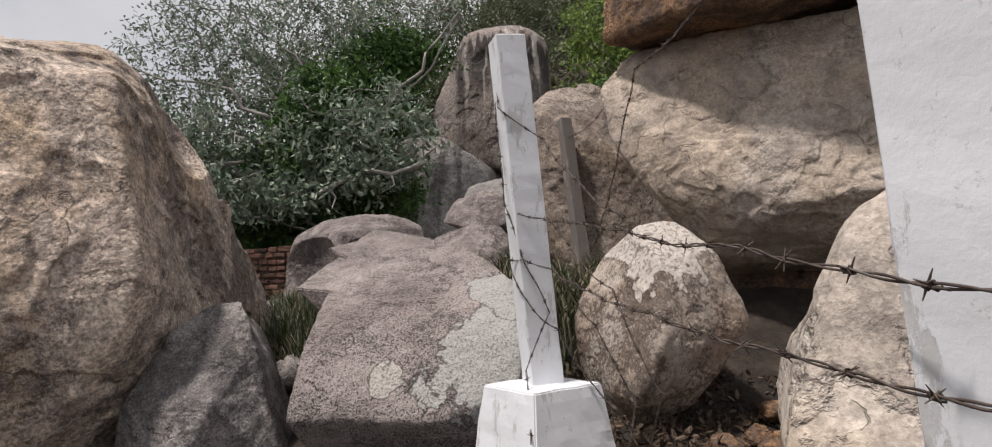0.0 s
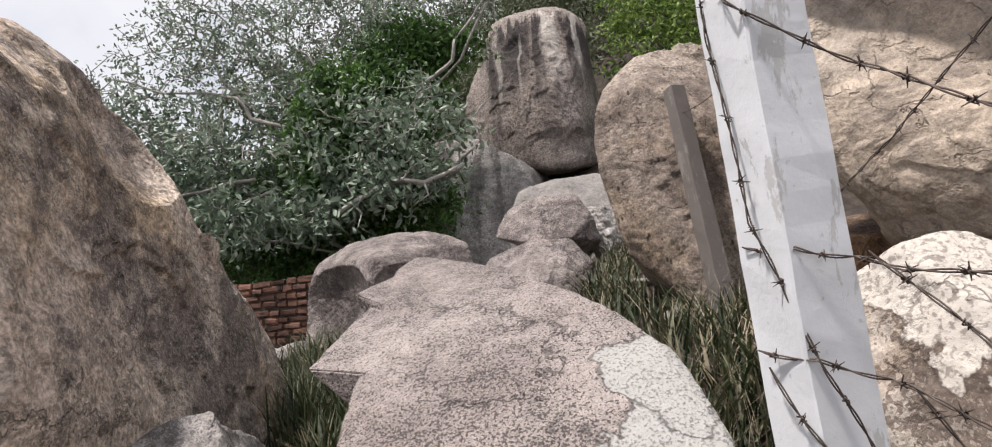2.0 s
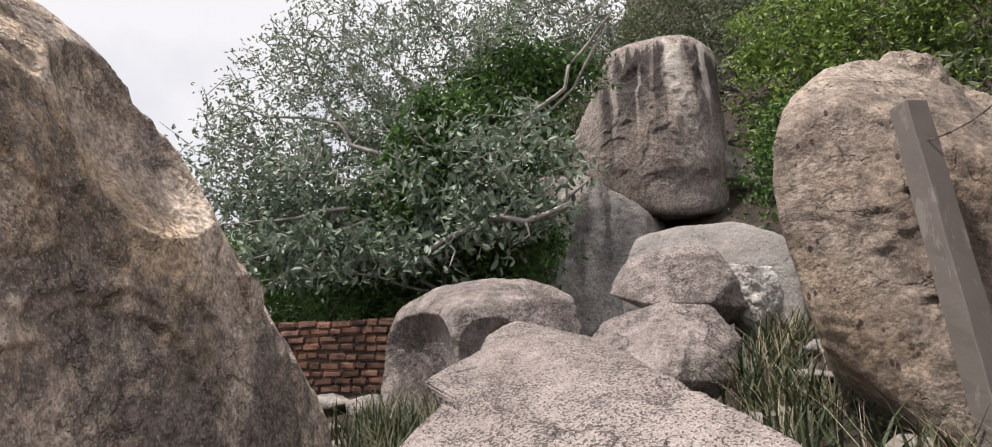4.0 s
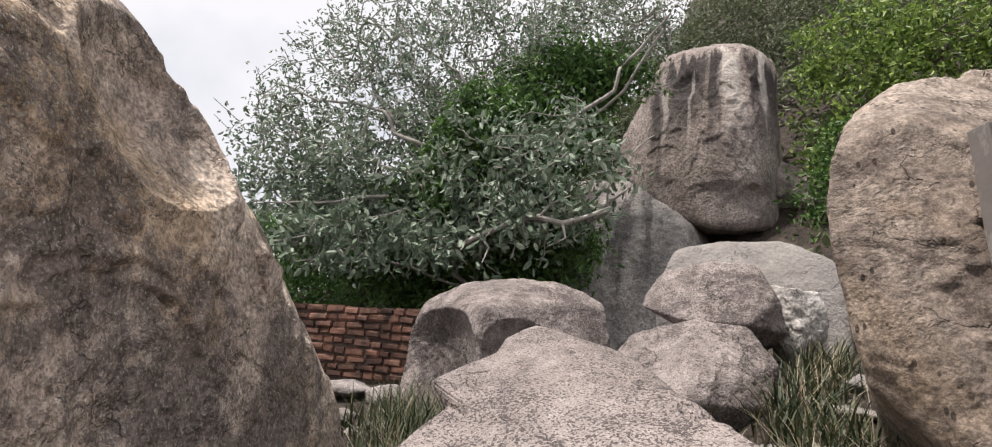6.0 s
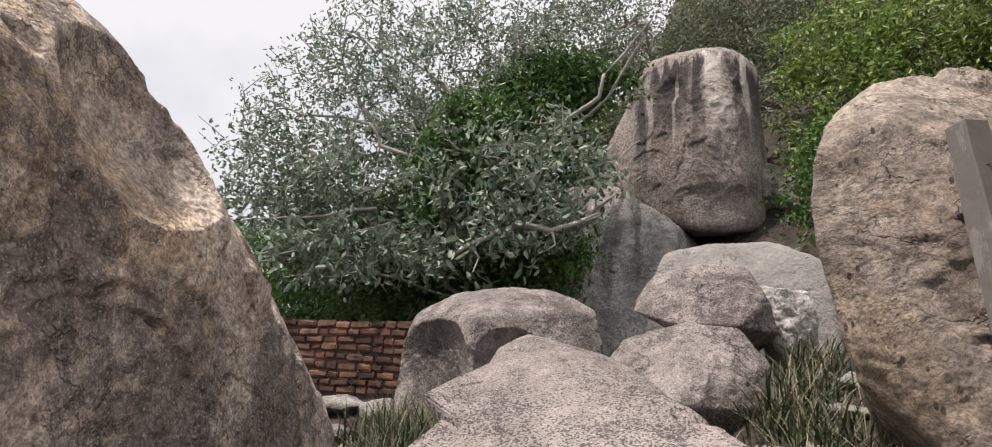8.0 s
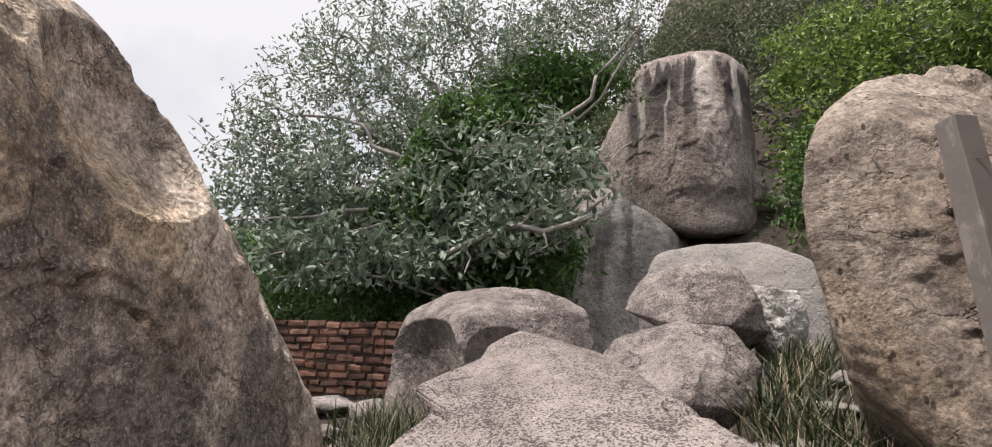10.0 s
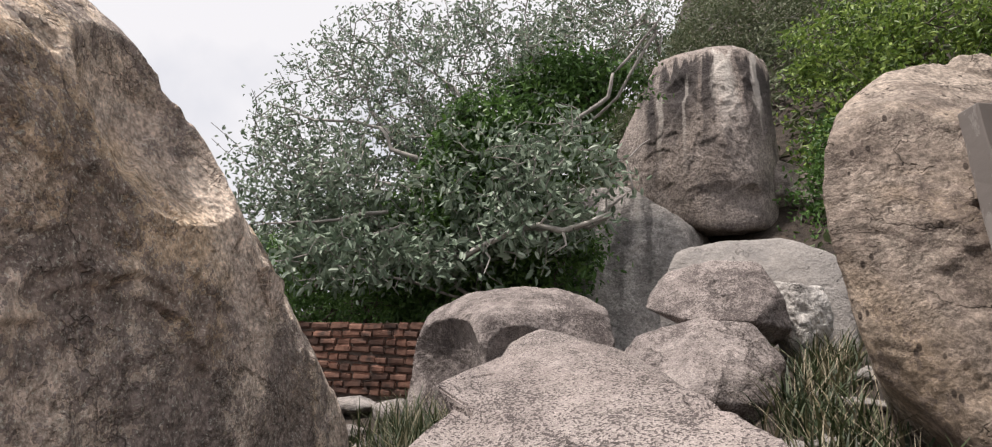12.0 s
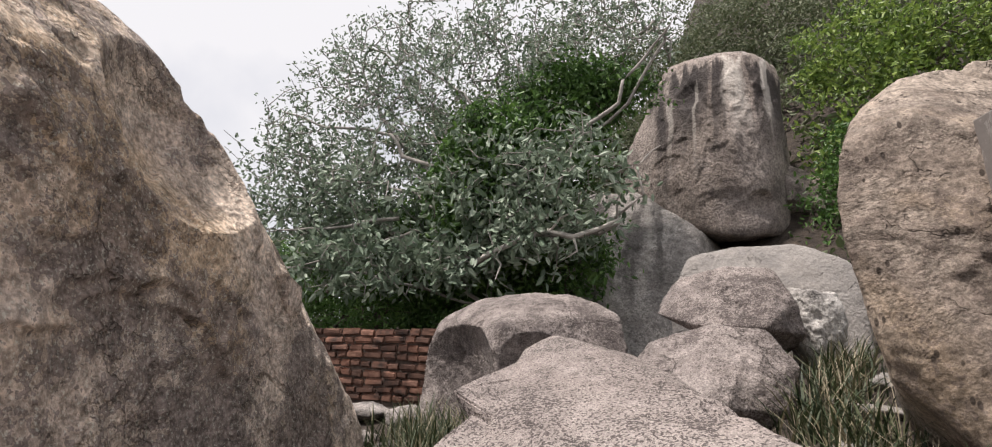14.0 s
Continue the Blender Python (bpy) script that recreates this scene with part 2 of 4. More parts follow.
stone_tall = granite("streaked_granite", (0.30, 0.258, 0.232), (0.25, 0.214, 0.194), (0.07, 0.058, 0.055), 0.16, 0.8, 1.0, 30, 0.2, streaks=((-0.95, 0.50, 6.6, 4.6, INK, 0.65), (-0.62, 0.42, 6.55, 5.1, INK, 0.85), (-0.28, 0.10, 6.45, 4.5, INK, 0.8), (-1.22, 0.12, 6.3, 4.3, INK, 0.8), (0.24, 0.11, 6.5, 5.0, INK, 0.85), (0.52, 0.13, 6.4, 4.8, INK, 0.85),
                              (-0.05, 0.15, 6.65, 5.1, CHALK, 0.85), (0.38, 0.07, 6.6, 5.2, CHALK, 0.8), (-1.05, 0.05, 6.2, 4.6, CHALK, 0.45), (-0.66, 0.04, 6.2, 4.6, CHALK, 0.4)), warm_amount=0.1, lines=0.0, mottle=0.25, flakes=0.5, lumps=0.5)
stone_base = granite("wet_grey_granite", (0.46, 0.43, 0.40), (0.34, 0.315, 0.295), (0.11, 0.105, 0.10), 0.35, 0.6, 1.0, 30, 0.2, streaks=((-2.2, 0.25, 4.4, 2.0, INK, 0.55), (-1.6, 0.12, 4.4, 2.4, INK, 0.5), (-1.25, 0.07, 4.3, 2.4, INK, 0.5), (-1.9, 0.08, 4.3, 2.2, CHALK, 0.4), (-1.42, 0.06, 4.3, 2.6, CHALK, 0.4)), warm_amount=0.05, lines=0.0)
stone_stand = granite("ochre_pitted_granite", (0.295, 0.248, 0.208), (0.235, 0.192, 0.16), (0.085, 0.066, 0.058), 0.27, 0.7, 1.0, 55, 0.5, warm=(0.31, 0.225, 0.145), warm_amount=0.5, pits=0.85, lines=0.3, flakes=1.2, peel=0.04, relief=0.018, mottle=0.75, salt=0.8, lumps=0.6)
stone_right = granite("pale_tan_granite", (0.47, 0.41, 0.352), (0.405, 0.35, 0.30), (0.22, 0.185, 0.165), 0.24, 0.6, 1.0, 48, 0.4, warm=(0.47, 0.355, 0.245), warm_amount=0.4, lines=0.35, flakes=2.6, peel=0.025, relief=0.02, mottle=0.35, salt=0.5, lumps=0.5)
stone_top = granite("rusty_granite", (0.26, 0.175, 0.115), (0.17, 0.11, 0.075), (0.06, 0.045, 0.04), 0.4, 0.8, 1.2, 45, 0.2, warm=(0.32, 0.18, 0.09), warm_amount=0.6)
stone_round = granite("blotched_granite", (0.43, 0.38, 0.33), (0.35, 0.30, 0.255), (0.085, 0.062, 0.050), 0.34, 0.8, 1.3, 50, 0.4, warm=(0.33, 0.235, 0.165), warm_amount=0.6, flakes=1.0, relief=0.012, mottle=0.4, salt=0.5, lines=0.5, lumps=0.5, peel=0.03,
                      patches=(((0.88, 3.25, 1.78), 0.40, (0.51, 0.465, 0.415)),))


def painted(name, colour, wear):
    m, t, b = material(name)
    pos = t.nodes.new("ShaderNodeNewGeometry").outputs["Position"]
    worn = ramp(t, noise_at(t, stretched(t, pos, (9, 9, 3)), 1.6, 8, 0.7), [(0.575, 0.0), (0.61, 1.0)])
    body = mix(t, ramp(t, noise_at(t, pos, 4.0, 4), [(0.3, 0.0), (0.7, 1.0)]), colour, tuple(c * 0.88 for c in colour))
    body = mix(t, maths(t, "MULTIPLY", worn, wear), body, (0.36, 0.34, 0.31))
    chips = ramp(t, noise_at(t, pos, 45.0, 4, 0.75), [(0.64, 0.0), (0.70, 1.0)])
    body = mix(t, maths(t, "MULTIPLY", chips, 0.5), body, (0.30, 0.28, 0.25))
    t.links.new(body, b.inputs["Base Color"])
    b.inputs["Roughness"].default_value = 0.85
    h = maths(t, "ADD", noise_at(t, pos, 25.0, 6, 0.65), maths(t, "MULTIPLY", worn, -0.5))
    t.links.new(add(t, "ShaderNodeBump", [("Height", h)], Strength=0.3, Distance=0.006).outputs[0], b.inputs["Normal"])
    return m


whitewash = painted("whitewashed_concrete", (0.76, 0.775, 0.80), 0.5)
bare_concrete = painted("weathered_concrete", (0.155, 0.135, 0.123), 0.3)


def simple(name, colours, scale, rough=0.9, metal=0.0, island=False, translucent=0.0, bump=0.0):
    """A mottled surface; with island, each loose piece takes its own shade."""
    m, t, b = material(name)
    geo = t.nodes.new("ShaderNodeNewGeometry")
    src = geo.outputs["Random Per Island"] if island else noise_at(t, geo.outputs["Position"], scale, 6, 0.65)
    lo, hi = (0.0, 1.0) if island else (0.32, 0.68)
    body = ramp(t, src, [(lo + (hi - lo) * i / (len(colours) - 1), c) for i, c in enumerate(colours)])
    t.links.new(body, b.inputs["Base Color"])
    b.inputs["Roughness"].default_value, b.inputs["Metallic"].default_value = rough, metal
    if bump:
        t.links.new(add(t, "ShaderNodeBump", [("Height", noise_at(t, geo.outputs["Position"], scale * 3, 6, 0.7))], Strength=0.8, Distance=bump).outputs[0], b.inputs["Normal"])
    if translucent:
        tr = t.nodes.new("ShaderNodeBsdfTranslucent")
        t.links.new(body, tr.inputs[0])
        ms = t.nodes.new("ShaderNodeMixShader")
        ms.inputs[0].default_value = translucent
        t.links.new(b.outputs[0], ms.inputs[1])
        t.links.new(tr.outputs[0], ms.inputs[2])
        t.links.new(ms.outputs[0], t.nodes["Material Output"].inputs[0])
    return m


soil = simple("stony_soil", [(0.018, 0.012, 0.009), (0.036, 0.026, 0.019), (0.075, 0.056, 0.042)], 7.0, bump=0.06)
rust_wire = simple("rusty_wire", [(0.05, 0.042, 0.038), (0.09, 0.066, 0.054), (0.17, 0.15, 0.14)], 30.0, 0.7, 0.5)
brick_red = simple("old_brick", [(0.06, 0.036, 0.028), (0.18, 0.088, 0.06), (0.30, 0.16, 0.112)], 6.0, bump=0.012)
_t = brick_red.node_tree
_tone = ramp(_t, _t.nodes.new("ShaderNodeObjectInfo").outputs["Random"], [(0.0, 0.35), (0.5, 0.7), (1.0, 1.1)])
_base = _t.nodes["Principled BSDF"].inputs["Base Color"]
_t.links.new(mix(_t, 1.0, _base.links[0].from_socket, _tone, "MULTIPLY"), _base)
mortar = simple("dirty_mortar", [(0.05, 0.036, 0.029), (0.11, 0.08, 0.062)], 20.0, bump=0.01)
bark_grey = simple("pale_grey_bark", [(0.23, 0.21, 0.195), (0.37, 0.345, 0.32)], 12.0, bump=0.01)
bark_pale = simple("bleached_bark", [(0.42, 0.385, 0.35), (0.60, 0.57, 0.53)], 9.0, bump=0.02)
bark_dark = simple("dark_bark", [(0.07, 0.055, 0.045), (0.14, 0.115, 0.095)], 12.0, bump=0.01)
leaf_grey = simple("dusty_leaf", [(0.09, 0.135, 0.085), (0.205, 0.27, 0.19), (0.36, 0.42, 0.33)], 1, 0.6, island=True, translucent=0.2)
leaf_dark = simple("dark_green_leaf", [(0.035, 0.08, 0.018), (0.075, 0.16, 0.036), (0.14, 0.25, 0.06)], 1, 0.5, island=True, translucent=0.25)
leaf_bright = simple("fresh_green_leaf", [(0.05, 0.09, 0.018), (0.15, 0.24, 0.045), (0.31, 0.40, 0.095)], 1, 0.5, island=True, translucent=0.3)
leaf_far = simple("olive_leaf", [(0.075, 0.10, 0.045), (0.12, 0.145, 0.075), (0.17, 0.18, 0.11)], 1, 0.6, island=True, translucent=0.25)
blade_green = simple("reed_grass", [(0.016, 0.028, 0.011), (0.034, 0.052, 0.019), (0.07, 0.084, 0.037), (0.20, 0.17, 0.105)], 1, 0.6, island=True, translucent=0.2)
litter_brown = simple("fallen_leaf", [(0.04, 0.028, 0.02), (0.09, 0.06, 0.04), (0.17, 0.12, 0.08)], 1, 0.8, island=True)
blade_dry = simple("dry_grass", [(0.20, 0.165, 0.11), (0.36, 0.31, 0.23)], 1, 0.8, island=True)


# ---- ground ----
def step(a, b, v):
    s = np.clip((v - a) / (b - a), 0, 1)
    return s * s * (3 - 2 * s)


def ground_z(x, y):
    x, y = np.asarray(x, float), np.asarray(y, float)
    z = 0.2 * np.clip(y, -4, 9) + 0.45 * step(3.3, 4.3, y) * step(-0.9, 0.25, x)
    z = z - 0.15 * step(-1.5, -3.0, x) * step(5, 7, y)
    hill = 0.9 * np.clip(y - 10.0 + 0.25 * np.clip(x, -6, 12), 0, 40) * step(-14, 2, x)
    return z + hill


def build_ground():
    u = np.linspace(-1, 1, 170)
    ax = 9 * np.sinh(u * 5.2) / math.sinh(5.2) * 45
    xs, ys = np.meshgrid(ax, ax + 3.0)
    z = ground_z(xs, ys)
    p = np.stack([xs.ravel(), ys.ravel(), np.zeros(xs.size)], 1)
    near = np.exp(-((xs.ravel()) ** 2 + (ys.ravel() - 4) ** 2) / 400)
    z = z.ravel() + near * (0.06 * fbm(p * 1.3, 4, 3) + 0.02 * fbm(p * 7, 3, 9))
    n = len(ax)
    i = np.arange(n * n).reshape(n, n)
    quads = np.stack([i[:-1, :-1], i[:-1, 1:], i[1:, 1:], i[1:, :-1]], -1).reshape(-1, 4)
    ob = part("ground", grid_mesh("ground", np.stack([p[:, 0], p[:, 1], z], 1), quads, True), soil)
    return tagged(ob, "stony brown soil rising to a bushy hillside", "ground", kind="structure")


build_ground()

# ---- boulders ----
SPHERES = {}


def sphere(sub):
    if sub not in SPHERES:
        bm = bmesh.new()
        bmesh.ops.create_icosphere(bm, subdivisions=sub, radius=1)
        SPHERES[sub] = (np.array([v.co[:] for v in bm.verts]), [[v.index for v in f.verts] for f in bm.faces])
        bm.free()
    return SPHERES[sub]


def hull_planes(corners, centre):
    bm = bmesh.new()
    for c in corners:
        bm.verts.new(c)
    bmesh.ops.convex_hull(bm, input=bm.verts)
    bm.normal_update()
    planes = {}
    for f in bm.faces:
        n = np.array(f.normal)
        h = float(n @ (np.array(f.verts[0].co) - centre))
        if h < 0:
            n, h = -n, -h
        planes[tuple(np.round(n, 1)) + (round(h, 1),)] = (*n, h)
    bm.free()
    return np.array(list(planes.values()))


def rock(label, corners, mat, p=18, sub=6, lump=0.03, chips=0.012, cracks=0.012, bites=(), cuts=(), seams=(), seed=0, name="boulder"):
    """A boulder: the rounded hull of a few corners, with lumps, flaked steps and cracks. bites: (place, radii) of ellipsoids scooped out;
    cuts: (place, normal) of flat broken faces; seams: (ends, width, depth, lip) of open cracks with a raised upper lip."""
    pts = np.array(corners, float)
    lo, hi = pts.min(0), pts.max(0)
    centre = (lo + hi) / 2 * 0.5 + pts.mean(0) * 0.5
    planes = hull_planes(corners, centre)
    dirs, faces = sphere(sub)
    half = (hi - lo) / 2
    d = dirs * half
    d /= np.linalg.norm(d, axis=1)[:, None]
    s = np.clip(d @ planes[:, :3].T, 0, None) / np.maximum(planes[:, 3], 0.03)
    p = p * 2.0
    r = (s ** p).sum(1) ** (-1 / p) * (1 + 0.5 / p)
    for place, radii in bites:
        o, k = (np.array(place) - centre) / np.array(radii), d / np.array(radii)
        kk, ko = (k * k).sum(1), k @ o
        disc = ko * ko - kk * (o @ o - 1)
        enter = (ko - np.sqrt(np.maximum(disc, 0))) / kk
        r = np.where((disc > 0) & (enter > 0.05), np.minimum(r, enter), r)
    for place, normal in cuts:
        n = np.array(normal, float) / np.linalg.norm(normal)
        along = d @ n
        reach = (np.array(place) - centre) @ n / np.maximum(along, 1e-4)
        wave = 1 + 0.03 * fbm((centre + d * r[:, None]) * 2.2, 3, seed + 61)
        r = np.where(along > 0.02, np.minimum(r, np.maximum(reach, 0.05) * wave), r)
    q = centre + d * r[:, None]
    size = float(half.mean() * 2)
    move = lump * size * fbm(q * (1.6 / size), 3, seed + 1) + 0.35 * lump * size * fbm(q * (5.0 / size), 4, seed + 5)
    f = fbm(q * (3.2 / size), 4, seed + 11) * 3.0
    k = np.floor(f)
    move += chips * (k + step(0.0, 0.12, f - k) - 1)
    ridge = np.abs(fbm(q * (2.4 / size) * np.array([1, 1, 1.6]), 4, seed + 23))
    gate = step(0.0, 0.5, fbm(q * (1.7 / size), 2, seed + 31))
    move -= cracks * np.exp(-(ridge / 0.02) ** 2) * gate
    move += 0.004 * fbm(q * 14, 3, seed + 41)
    for ends, width, depth, lip in seams:
        bent = q + 0.03 * np.stack([fbm(q * 5, 3, seed + 71 + c) for c in range(3)], 1)
        best = np.full(len(q), 9.0)
        above = np.zeros(len(q))
        for a, b in zip(ends, ends[1:]):
            a, b = np.array(a, float), np.array(b, float)
            f = np.clip((bent - a) @ (b - a) / ((b - a) @ (b - a)), 0, 1)
            off = bent - (a + f[:, None] * (b - a))
            gap = np.linalg.norm(off, axis=1)
            above = np.where(gap < best, off[:, 2], above)
            best = np.minimum(best, gap)
        move -= depth * np.exp(-(best / width) ** 2)
        move += lip * np.exp(-(best / (6 * width)) ** 2) * step(0.0, 0.7 * width, above)
    q = q + d * move[:, None]
    me = mesh_of(name, q - centre, faces)
    ob = part(name, me, mat)
    ob.location = centre
    return tagged(ob, label, "boulder", "granite boulders")


def wedge(corners, origin, seed):
    """A sharp-edged broken piece: the hull of its corners, slightly bevelled and roughened."""
    bm = bmesh.new()
    for c in corners:
        bm.verts.new(Vector(c) - Vector(origin))
    got = bmesh.ops.convex_hull(bm, input=bm.verts)
    bmesh.ops.delete(bm, geom=[g for g in got["geom_interior"] if isinstance(g, bmesh.types.BMVert)], context="VERTS")
    bmesh.ops.dissolve_limit(bm, angle_limit=radians(4), verts=bm.verts, edges=bm.edges)
    bmesh.ops.bevel(bm, geom=bm.edges[:], offset=0.007, segments=2, affect="EDGES")
    bmesh.ops.triangulate(bm, faces=bm.faces)
    bmesh.ops.subdivide_edges(bm, edges=[e for e in bm.edges if e.calc_length() > 0.06], cuts=4)
    for vert in bm.verts:
        vert.co += noise.noise_vector(vert.co * 7 + Vector((seed, 0, 0))) * 0.006
    return bm


big_left = rock("huge tan granite boulder with dark lichen and flaking skin", [
    (-1.72, 2.85, 2.52), (-2.3, 2.6, 2.70), (-3.4, 2.5, 2.80), (-2.45, 3.65, 3.16), (-3.0, 3.8, 3.2), (-2.3, 3.55, 3.10), (-2.27, 3.78, 3.02), (-2.10, 3.92, 2.82), (-2.05, 4.2, 2.52),
    (-2.03, 4.4, 2.24), (-2.10, 4.75, 1.92), (-2.13, 5.08, 1.56), (-2.1, 5.3, 0.8), (-1.82, 3.7, 1.9), (-1.7, 3.7, 1.3), (-1.8, 3.8, 0.6), (-1.5, 2.8, 1.55), (-1.6, 2.75, 1.25),
    (-2.1, 2.75, 0.6), (-2.3, 2.25, 1.4), (-3.2, 2.1, 0.3), (-3.6, 2.1, 1.6), (-4.4, 5, 0.4), (-4.4, 5, 2.6), (-3, 5.5, 2.3)],
    stone_left, p=60, sub=8, lump=0.012, chips=0.020, cracks=0.02, seed=3,
    bites=(((-1.55, 4.0, 2.86), (0.70, 0.70, 0.70)),),
    seams=([[(-1.82, 3.05, 2.38), (-1.88, 3.32, 2.30), (-1.94, 3.50, 2.34), (-2.0, 3.58, 2.47)], 0.014, 0.045, 0.05],
           [[(-1.93, 3.62, 2.44), (-1.94, 3.84, 2.36), (-1.97, 3.98, 2.34)], 0.010, 0.03, 0.0],
           [[(-1.78, 3.46, 2.0), (-1.80, 3.60, 2.02), (-1.82, 3.68, 2.06)], 0.009, 0.025, 0.02],
           [[(-1.84, 3.78, 2.0), (-1.84, 3.92, 1.93), (-1.84, 3.98, 1.86)], 0.009, 0.03, 0.02],
           [[(-1.66, 3.0, 1.95), (-1.70, 3.15, 1.88), (-1.74, 3.34, 1.90)], 0.010, 0.03, 0.03],
           [[(-1.78, 2.92, 2.56), (-1.84, 3.06, 2.52), (-1.86, 3.14, 2.42)], 0.010, 0.03, 0.03]))
part("ledge", wedge([(-2.08, 4.35, 2.17), (-2.02, 4.36, 2.18), (-2.05, 4.50, 2.14), (-2.12, 4.52, 2.1), (-2.03, 4.42, 1.98), (-2.09, 4.56, 1.93), (-2.2, 4.5, 1.9), (-2.2, 4.4, 2.1)], big_left.location, 24), stone_left, big_left)
pointed = rock("grey lichen-stained pointed stone leaning on the huge boulder", [
    (-1.47, 3.22, 1.40), (-1.32, 3.30, 1.43), (-1.16, 3.2, 1.12), (-1.02, 3.12, 0.60), (-1.76, 2.92, 0.60), (-1.74, 2.98, 0.98),
    (-1.62, 3.1, 1.28), (-1.45, 2.82, 0.55), (-1.25, 2.9, 0.95), (-1.4, 3.7, 1.2), (-1.15, 3.7, 0.6), (-1.8, 3.6, 0.6), (-1.5, 2.9, 0.95)],
    stone_small, p=50, sub=6, lump=0.015, chips=0.006, seed=11)
centre_rock = rock("long speckled pink-grey granite boulder with pale flaked scars", [
    (-0.85, 3.2, 0.6), (-0.94, 2.98, 0.84), (-0.91, 3.0, 1.02), (-0.2, 3.1, 0.58), (-0.2, 2.86, 0.83), (0.15, 3.1, 0.6), (0.18, 2.93, 0.97), (0.22, 3.1, 1.2), (0.15, 3.5, 1.44),
    (-0.05, 3.75, 1.62), (-0.38, 4.3, 1.78), (-0.74, 5.2, 1.90), (-1.14, 5.25, 2.0), (-1.28, 5.2, 1.92), (-1.06, 4.3, 1.74),
    (-0.90, 3.65, 1.46), (-0.91, 3.15, 1.2), (-1.2, 5.3, 1.0), (-0.2, 5.1, 1.0), (0.25, 3.6, 0.7), (-0.95, 3.6, 0.7)],
    stone_centre, p=44, sub=7, lump=0.008, chips=0.005, cracks=0.008, seed=21, bites=(((-0.30, 4.28, 1.84), (0.17, 0.10, 0.14)),))
for corners, seed in (
        ([(-1.19, 3.69, 1.48), (-0.86, 3.63, 1.44), (-0.86, 4.3, 1.66), (-1.12, 4.32, 1.725), (-1.14, 3.95, 1.60), (-0.98, 3.68, 1.36), (-0.8, 3.7, 1.1), (-0.85, 4.4, 1.2), (-0.95, 4.2, 1.3)], 22),
        ([(-1.20, 4.25, 1.765), (-1.04, 4.21, 1.70), (-0.92, 4.4, 1.70), (-0.95, 5.0, 1.85), (-1.16, 5.2, 1.935), (-1.19, 4.7, 1.83), (-1.02, 4.22, 1.55), (-1.0, 4.6, 1.4), (-0.95, 5.1, 1.4)], 23)):
    part("ledge", wedge(corners, centre_rock.location, seed), stone_centre, centre_rock)
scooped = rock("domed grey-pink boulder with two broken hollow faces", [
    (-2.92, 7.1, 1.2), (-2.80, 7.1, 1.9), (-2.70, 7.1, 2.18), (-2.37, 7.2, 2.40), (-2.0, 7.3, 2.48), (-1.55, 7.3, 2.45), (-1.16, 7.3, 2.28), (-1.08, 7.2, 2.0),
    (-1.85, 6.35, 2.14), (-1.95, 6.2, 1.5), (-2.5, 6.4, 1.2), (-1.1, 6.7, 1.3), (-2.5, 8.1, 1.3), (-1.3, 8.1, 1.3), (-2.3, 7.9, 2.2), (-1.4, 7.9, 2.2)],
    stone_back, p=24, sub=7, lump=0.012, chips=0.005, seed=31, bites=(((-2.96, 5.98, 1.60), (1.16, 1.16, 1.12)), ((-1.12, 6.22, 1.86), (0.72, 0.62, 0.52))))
flat_top = rock("rounded speckled boulder among the grass", [
    (-0.98, 6.3, 1.82), (-0.84, 6.4, 2.03), (-0.45, 6.4, 2.15), (-0.14, 6.4, 2.12), (0.04, 6.3, 1.9), (-0.1, 6.1, 1.55), (-0.5, 5.85, 1.7),
    (-0.9, 6.1, 1.4), (-0.4, 6.0, 1.35), (0.05, 6.8, 1.5), (-0.7, 7.1, 2.0), (-0.1, 7.0, 2.0), (-0.9, 7.1, 1.5)],
    stone_back, p=26, sub=6, lump=0.010, chips=0.005, seed=41, cuts=(((-0.16, 6.02, 1.80), (0.55, -0.8, -0.35)),))
upper = rock("speckled rounded stone resting on a lower boulder", [
    (-0.84, 6.9, 2.24), (-0.82, 7.0, 2.36), (-0.69, 7.0, 2.52), (-0.36, 7.0, 2.6), (-0.06, 7.0, 2.57), (0.06, 6.9, 2.36), (0.12, 6.9, 2.1), (-0.1, 6.6, 2.14),
    (-0.5, 6.6, 2.14), (-0.75, 6.7, 2.2), (-0.7, 7.5, 2.3), (0.05, 7.5, 2.3), (-0.4, 7.4, 2.5), (-0.3, 6.7, 1.98), (0.0, 7.3, 1.95)],
    stone_back, p=30, sub=6, lump=0.012, chips=0.005, seed=51, cuts=(((-0.02, 6.72, 2.3), (0.75, -0.65, 0.05)),))
broken = rock("pale fractured stone beside the boulders", [
    (0.04, 7.1, 2.46), (0.2, 7.0, 2.44), (0.36, 7.1, 2.43), (0.40, 7.1, 2.2), (0.22, 7.0, 2.02), (0.05, 7.0, 2.1), (0.1, 7.5, 2.4), (0.42, 7.5, 2.35), (0.1, 7.5, 1.9), (0.45, 7.5, 1.9), (0.25, 7.1, 1.8)],
    stone_pale, p=60, sub=6, lump=0.02, chips=0.008, seed=61)
slab = rock("smooth grey rounded slab behind the smaller stones", [
    (-0.86, 8.0, 2.5), (-0.68, 8.1, 2.9), (-0.18, 8.2, 3.02), (0.25, 8.2, 3.02), (0.62, 8.1, 2.84), (0.76, 8.0, 2.58), (0.70, 7.9, 2.25), (-0.3, 7.95, 2.6),
    (0.3, 7.9, 2.5), (-0.8, 8.0, 1.9), (0.7, 7.8, 1.7), (-0.6, 9.2, 2.6), (0.7, 9.2, 2.6), (-0.6, 9.2, 1.8), (0.7, 9.2, 1.8), (0, 7.8, 1.8)],
    stone_smooth, p=14, sub=6, lump=0.012, chips=0.004, seed=71)
